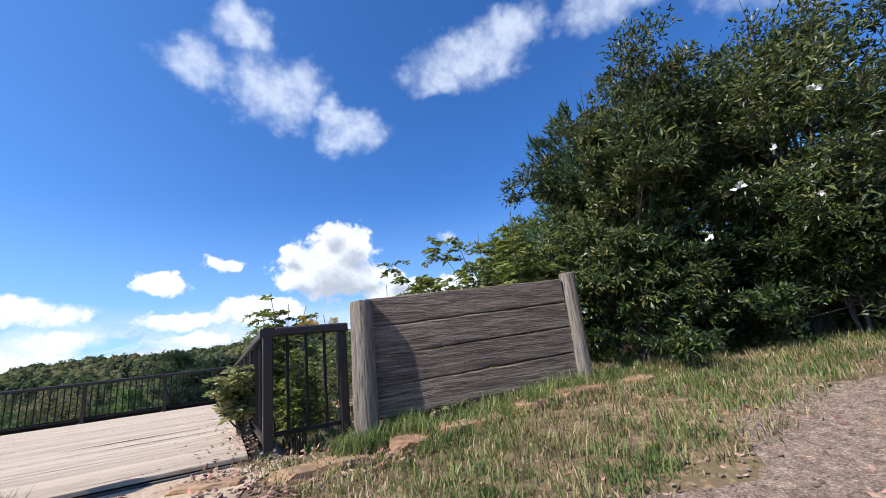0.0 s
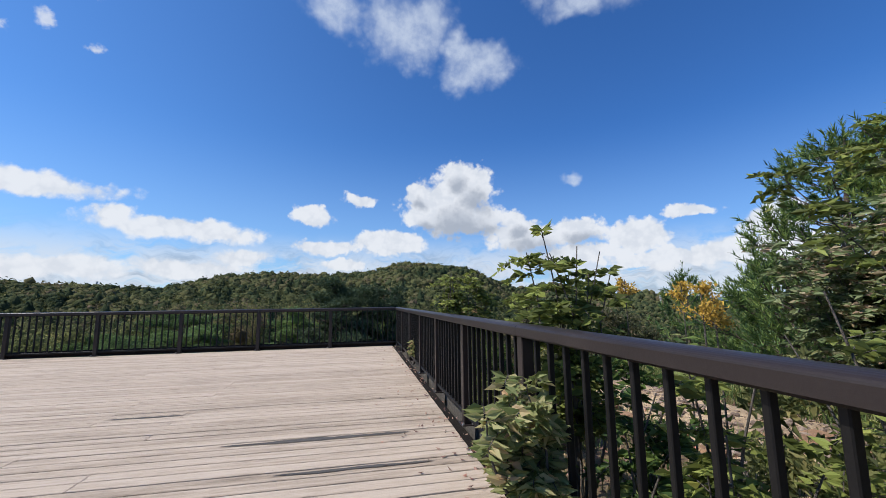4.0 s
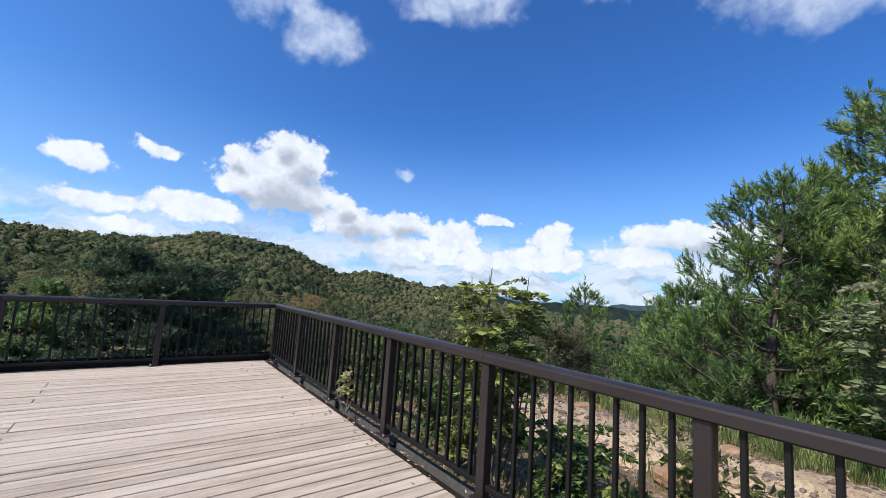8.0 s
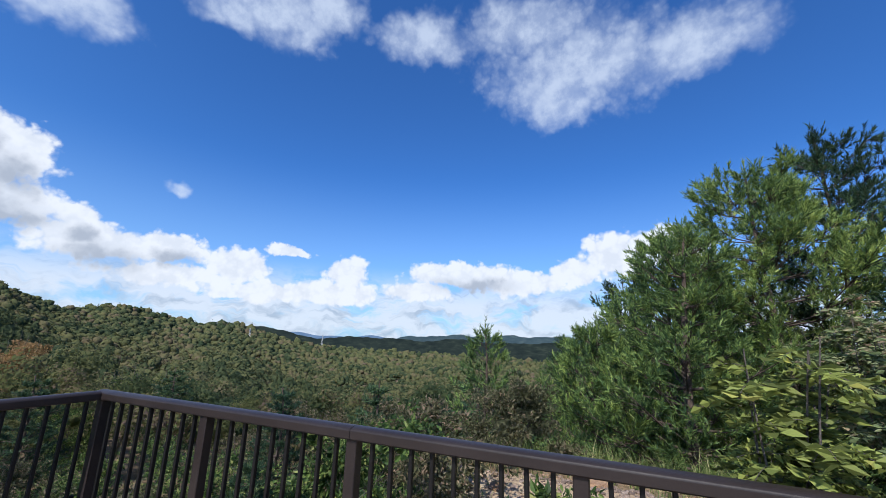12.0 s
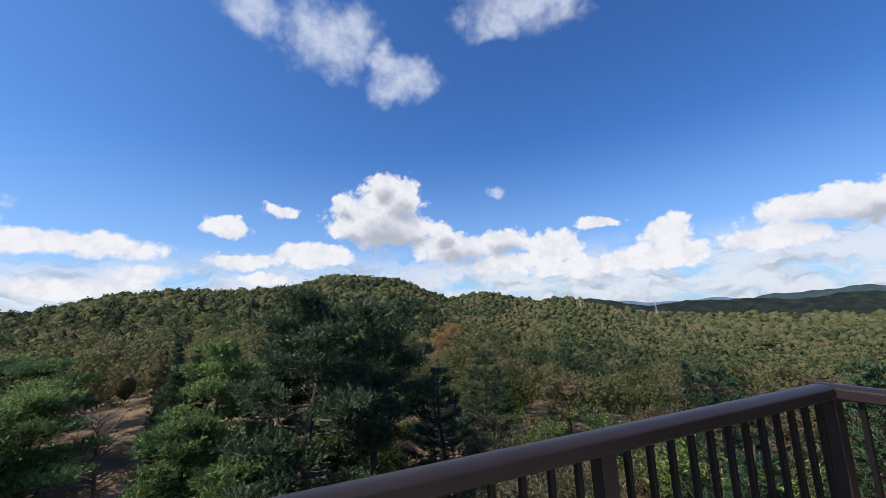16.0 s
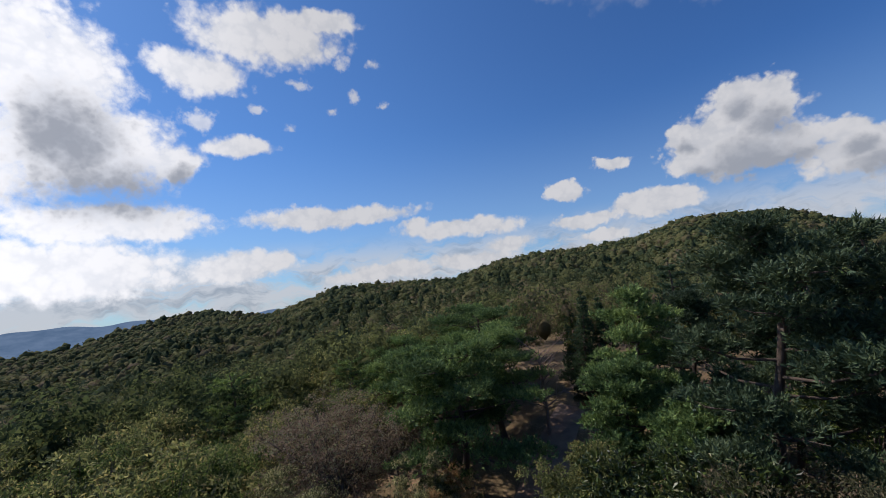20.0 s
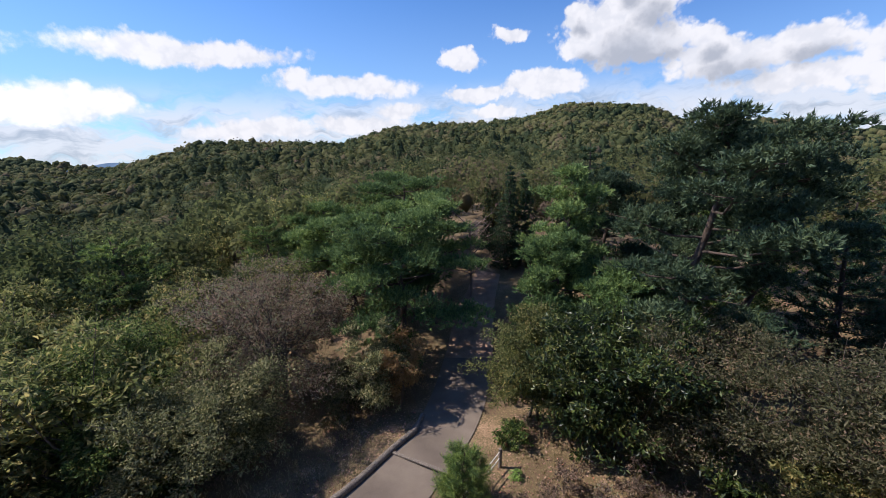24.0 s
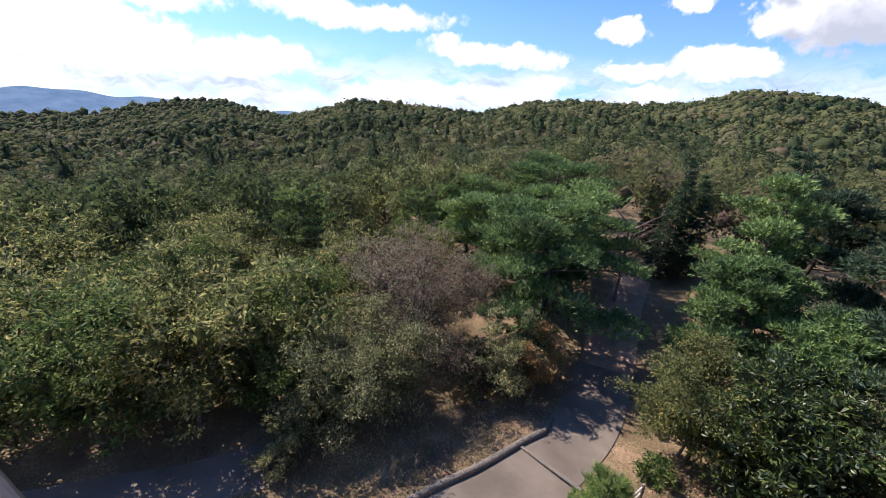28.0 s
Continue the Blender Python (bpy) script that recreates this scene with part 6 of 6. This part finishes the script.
grass_field("verge_grass", scatter(3500, -17, -12, 2.5, 10.5, 13, lambda x, y, u: (u < 0.8) & (x < -12.55 + (y - 7.2) * 0.5)), 5, 0.14, GRASS, "dry grass on the verge behind the log kerb", 14)


def litter_field(name, spots, size, seed, label, lift=0.012, z=None):
    rng = np.random.default_rng(seed)
    p = np.column_stack([spots, (land(spots[:, 0], spots[:, 1]) if z is None else z + 0 * spots[:, 0]) + lift])
    up = np.tile(np.array([0, 0, 1.0]), (len(p), 1))
    v, f = leaf_cards(p, up, size, rng, slim=0.6, facing=up)
    return tagged(put(name, mesh_from(name, v, f, LITTER)), label, "leaves", kind="stuff")


litter_field("fallen_leaves", scatter(9000, -14, 3, 3.2, 11.5, 21, lambda x, y, u: np.abs((x + 11.6) + (y - 7) * -0.52) > 0.9 + 0.5 * u), 0.075, 22, "brown fallen leaves on the slope")
litter_field("fallen_leaves", scatter(2600, -2, 10, -14.6, -11.1, 23), 0.05, 24, "brown fallen leaves in the grass")
litter_field("fallen_leaves", scatter(900, -0.6, 2.6, -12.1, -11.1, 27), 0.055, 28, "reddish fallen leaves round the log post", 0.03)
litter_field("fallen_leaves", scatter(4200, -1.1, -0.04, -11.0, -0.1, 25, lambda x, y, u: u < np.exp(4.6 * x) * (0.25 + 0.9 * smooth(-6.5, -10.5, y))), 0.042, 26, "dry leaves swept along the railing foot", 0.012, 0.0)

# ---- gravel at the start of the walk ----
M_GRAVEL = material("crushed_gravel", ((0.36, (0.05, 0.034, 0.025)), (0.46, (0.17, 0.115, 0.082)), (0.54, (0.27, 0.19, 0.138)), (0.64, (0.48, 0.37, 0.275))), scale=14, fine=60, rough=0.95, bump=1.0, bump_scale=48, fine_amount=0.6)
xs, ys = np.meshgrid(np.linspace(0.6, 13, 60), np.linspace(0, 1, 30), indexing="ij")
gy = -19 + (GRAVEL_EDGE(xs) + 0.22 * np.sin(2.3 * xs) + 0.1 * np.sin(5.1 * xs) + 19) * ys
gz = land(xs, gy) + 0.012
i, j = np.meshgrid(np.arange(59), np.arange(29), indexing="ij")
i, j = i.ravel(), j.ravel()
tagged(put("gravel", mesh_from("gravel", np.stack([xs, gy, gz], -1).reshape(-1, 3), np.stack([i * 30 + j, (i + 1) * 30 + j, (i + 1) * 30 + j + 1, i * 30 + j + 1], -1), M_GRAVEL, True)), "crushed brown gravel path up the bank", "gravel", kind="structure")
rng = np.random.default_rng(31)
spots = scatter(3200, 0.8, 9, -15.6, -12.6, 32, lambda x, y, u: y < GRAVEL_EDGE(x) + 0.35 * u)
m = len(DOME_1[0])
size = (0.005 + 0.014 * rng.random((len(spots), 1, 1)) ** 2) * np.array([1.2, 1.0, 0.6])
v = np.column_stack([spots, land(spots[:, 0], spots[:, 1]) + 0.014])[:, None] + DOME_1[0][None] * size * rng.uniform(0.7, 1.2, (len(spots), m, 1))
f = (DOME_1[1][None, ::1] + (np.arange(len(spots)) * m)[:, None, None]).reshape(-1, 3)
M_PEBBLE = material("pebbles", ((0.25, (0.07, 0.048, 0.036)), (0.5, (0.18, 0.128, 0.098)), (0.8, (0.34, 0.265, 0.21))), scale=30, rough=0.9, bump=0.3, island=True)
tagged(put("pebbles", mesh_from("pebbles", v.reshape(-1, 3), f, M_PEBBLE)), "loose brown and grey pebbles", "pebbles", kind="stuff")

# ---- worn sandy ground before the steps of the platform ----
M_WORN = material("worn_sandy_ground", ((0.3, (0.20, 0.135, 0.088)), (0.46, (0.37, 0.27, 0.185)), (0.6, (0.50, 0.39, 0.28)), (0.75, (0.60, 0.50, 0.38))), scale=1.6, fine=30, rough=0.95, bump=1.0, bump_scale=18, fine_amount=0.45)
us, vs = np.meshgrid(np.linspace(0, 1, 36), np.linspace(0, 1, 30), indexing="ij")
wy = -14.4 + us * 3.38
wx = -2.3 + 0.25 * np.sin(us * 9) + vs * (2.55 + 0.35 * np.sin(us * 6 + 1) + 0.12 * np.sin(us * 21) - 0.5 * us)
wz = land(wx, wy) + 0.010 + 0.02 * np.sin(wx * 5 + wy * 3) * np.sin(wy * 6) * np.sin(np.pi * us) * np.sin(np.pi * vs)
i, j = np.meshgrid(np.arange(35), np.arange(29), indexing="ij")
i, j = i.ravel(), j.ravel()
tagged(put("worn_ground", mesh_from("worn_ground", np.stack([wx, wy, wz], -1).reshape(-1, 3), np.stack([i * 30 + j, (i + 1) * 30 + j, (i + 1) * 30 + j + 1, i * 30 + j + 1], -1), M_WORN, True)), "trodden pale sandy ground before the platform", "ground", kind="structure")

# ---- sandy bank and rubble outside the railing ----
M_SAND = material("sandy_rubble", ((0.33, (0.13, 0.085, 0.055)), (0.45, (0.30, 0.21, 0.13)), (0.57, (0.46, 0.34, 0.21)), (0.7, (0.58, 0.47, 0.34))), scale=2.2, fine=26, rough=0.95, bump=1.0, bump_scale=22, fine_amount=0.55)
us, vs = np.meshgrid(np.linspace(0, 1, 44), np.linspace(-1, 1, 15), indexing="ij")
bx = 3.3 + 0.5 * np.sin(us * 7) * 0.4 + vs * (1.0 + 0.25 * np.sin(us * 11))
by = -9.6 + us * 7.4
bz = land(bx, by) - 0.03 + 0.22 * np.clip(1 - vs ** 2, 0, 1) * np.sin(np.pi * us) ** 0.4 + 0.03 * np.sin(bx * 9) * np.sin(by * 8)
i, j = np.meshgrid(np.arange(43), np.arange(14), indexing="ij")
i, j = i.ravel(), j.ravel()
tagged(put("sand_bank", mesh_from("sand_bank", np.stack([bx, by, bz], -1).reshape(-1, 3), np.stack([i * 15 + j, (i + 1) * 15 + j, (i + 1) * 15 + j + 1, i * 15 + j + 1], -1), M_SAND, True)), "low bank of sandy soil and rubble outside the railing", "bank", kind="structure")
rng = np.random.default_rng(51)
spots = scatter(5200, 1.9, 4.6, -9.4, -2.6, 52, lambda x, y, u: u < 0.15 + 0.85 * patches(1.3 * x, 0.8 * y))
uu = (spots[:, 1] + 9.6) / 7.4
vv = (spots[:, 0] - 3.3 - 0.2 * np.sin(uu * 7)) / (1.0 + 0.25 * np.sin(uu * 11))
zz = land(spots[:, 0], spots[:, 1]) - 0.03 + 0.22 * np.clip(1 - vv ** 2, 0, 1) * np.sin(np.pi * np.clip(uu, 0, 1)) ** 0.4 + 0.03 * np.sin(spots[:, 0] * 9) * np.sin(spots[:, 1] * 8)
size = (rng.random((len(spots), 1, 1)) ** 3 * 0.05 + 0.010) * np.array([1.2, 1.0, 0.6])
v = np.column_stack([spots, zz + 0.004])[:, None] + DOME_1[0][None] * size * rng.uniform(0.65, 1.25, (len(spots), m, 1))
f = (DOME_1[1][None] + (np.arange(len(spots)) * m)[:, None, None]).reshape(-1, 3)
tagged(put("rubble", mesh_from("rubble", v.reshape(-1, 3), f, M_PEBBLE)), "grey and tan rubble strewn over the sandy bank", "rubble", kind="stuff")
grass_field("tall_grass", scatter(1500, 4.4, 7.6, -9.2, -2.2, 57, lambda x, y, u: u < 0.35 + 0.6 * patches(x, y)), 9, 0.5, GREENGRASS, "tall green grass beyond the sandy bank", 58)
litter_field("fallen_leaves", scatter(1500, 0.25, 5.5, -10.6, -1.5, 53), 0.06, 54, "brown fallen leaves outside the railing", 0.05)
grass_field("straw", scatter(3000, 0.3, 5.2, -10.6, -1.8, 55, lambda x, y, u: u < 0.1 + 0.75 * patches(y, x)), 5, 0.14, GRASS, "dry straw grass outside the railing", 56)
for k in range(26):
    x, y = 3.2 + rng.uniform(-1.1, 0.9), rng.uniform(-9.2, -3.0)
    s = rng.uniform(0.05, 0.15)
    slab((x, y, float(land(x, y)) + 0.10), (s * 1.3, s, s * 0.7), rng.random() * 3, 400 + k, "broken tan stone lying on the sandy bank")

# ---- masts on the hills ----
M_MAST = material("pale_steel_mast", ((0.3, (0.45, 0.45, 0.45)), (0.7, (0.6, 0.6, 0.6))), scale=1, rough=0.6, bump=0)
for bearing_deg, far_m, el0, high in ((-41.6, 800, -0.8, 17.0), (-50.6, 1000, -1.2, 18.0), (29.6, 378, 1.5, 7.5)):
    a = radians(bearing_deg)
    x, y = EYE[0] - math.sin(a) * far_m, math.cos(a) * far_m
    z0 = EYE[2] + far_m * math.tan(radians(el0))
    mast = thing("pylon", "pale steel lattice mast rising from wooded hills", "pylon", (x, y, z0 - 12))
    legs = []
    wd = high * 0.09
    for sx, sy in ((-1, -1), (1, -1), (1, 1), (-1, 1)):
        legs.append(tube([(sx * wd, sy * wd, 0), (sx * wd * 0.3, sy * wd * 0.3, high + 12)], np.array([0.28, 0.2]), 4))
    put("tower", mesh_from("tower", *join(legs), M_MAST), mast)
    for u in (0.72, 0.84, 0.95):
        part("cross_arm", box(wd * 3.2, 0.3, 0.3, centre=(0, 0, 12 + high * u)), M_MAST, mast)

# ---- deck boards ----
rng = np.random.default_rng(17)
floor = thing("floor", "weathered pale grey plank deck", "deck", kind="structure")
pitch, lengths = 0.149, (2.9, 3.7, 4.7)
BOARD = {L: bm_mesh("plank", box(L - 0.006, pitch - 0.017, 0.036, 0.004, centre=(0, 0, -0.018)), M_DECK) for L in lengths}
for k in range(int(11.08 / pitch)):
    y = DECK_F + pitch * (k + 0.5)
    order = [lengths[(k + u) % 3] for u in range(3)]
    if k % 4 == 2:
        order = order[::-1]
    x = DECK_L
    for L in order:
        b = put("plank", BOARD[L], floor, at=(x + L / 2, y, 0.002 * rng.standard_normal() * 0.6))
        x += L


# worn strips where the boards have rotted
for k, (x, y, L, wd) in enumerate(((-1.45, -7.60, 1.75, 0.05), (-1.1, -8.34, 1.25, 0.035), (-3.4, -6.4, 0.9, 0.03))):
    rng = np.random.default_rng(300 + k)
    bm = bmesh.new()
    q = np.linspace(0, 1, 15)
    a = [bm.verts.new((x + L * (u - 0.5), y - wd * math.sin(math.pi * u) ** 0.6 * rng.uniform(0.4, 1), 0.005)) for u in q]
    b = [bm.verts.new((x + L * (u - 0.5), y + wd * math.sin(math.pi * u) ** 0.6 * rng.uniform(0.4, 1) + 0.001, 0.005)) for u in q]
    for i in range(14):
        bm.faces.new((a[i], a[i + 1], b[i + 1], b[i]))
    part("worn_strip", bm, M_ROT, floor, "dark rotten strip along a board")
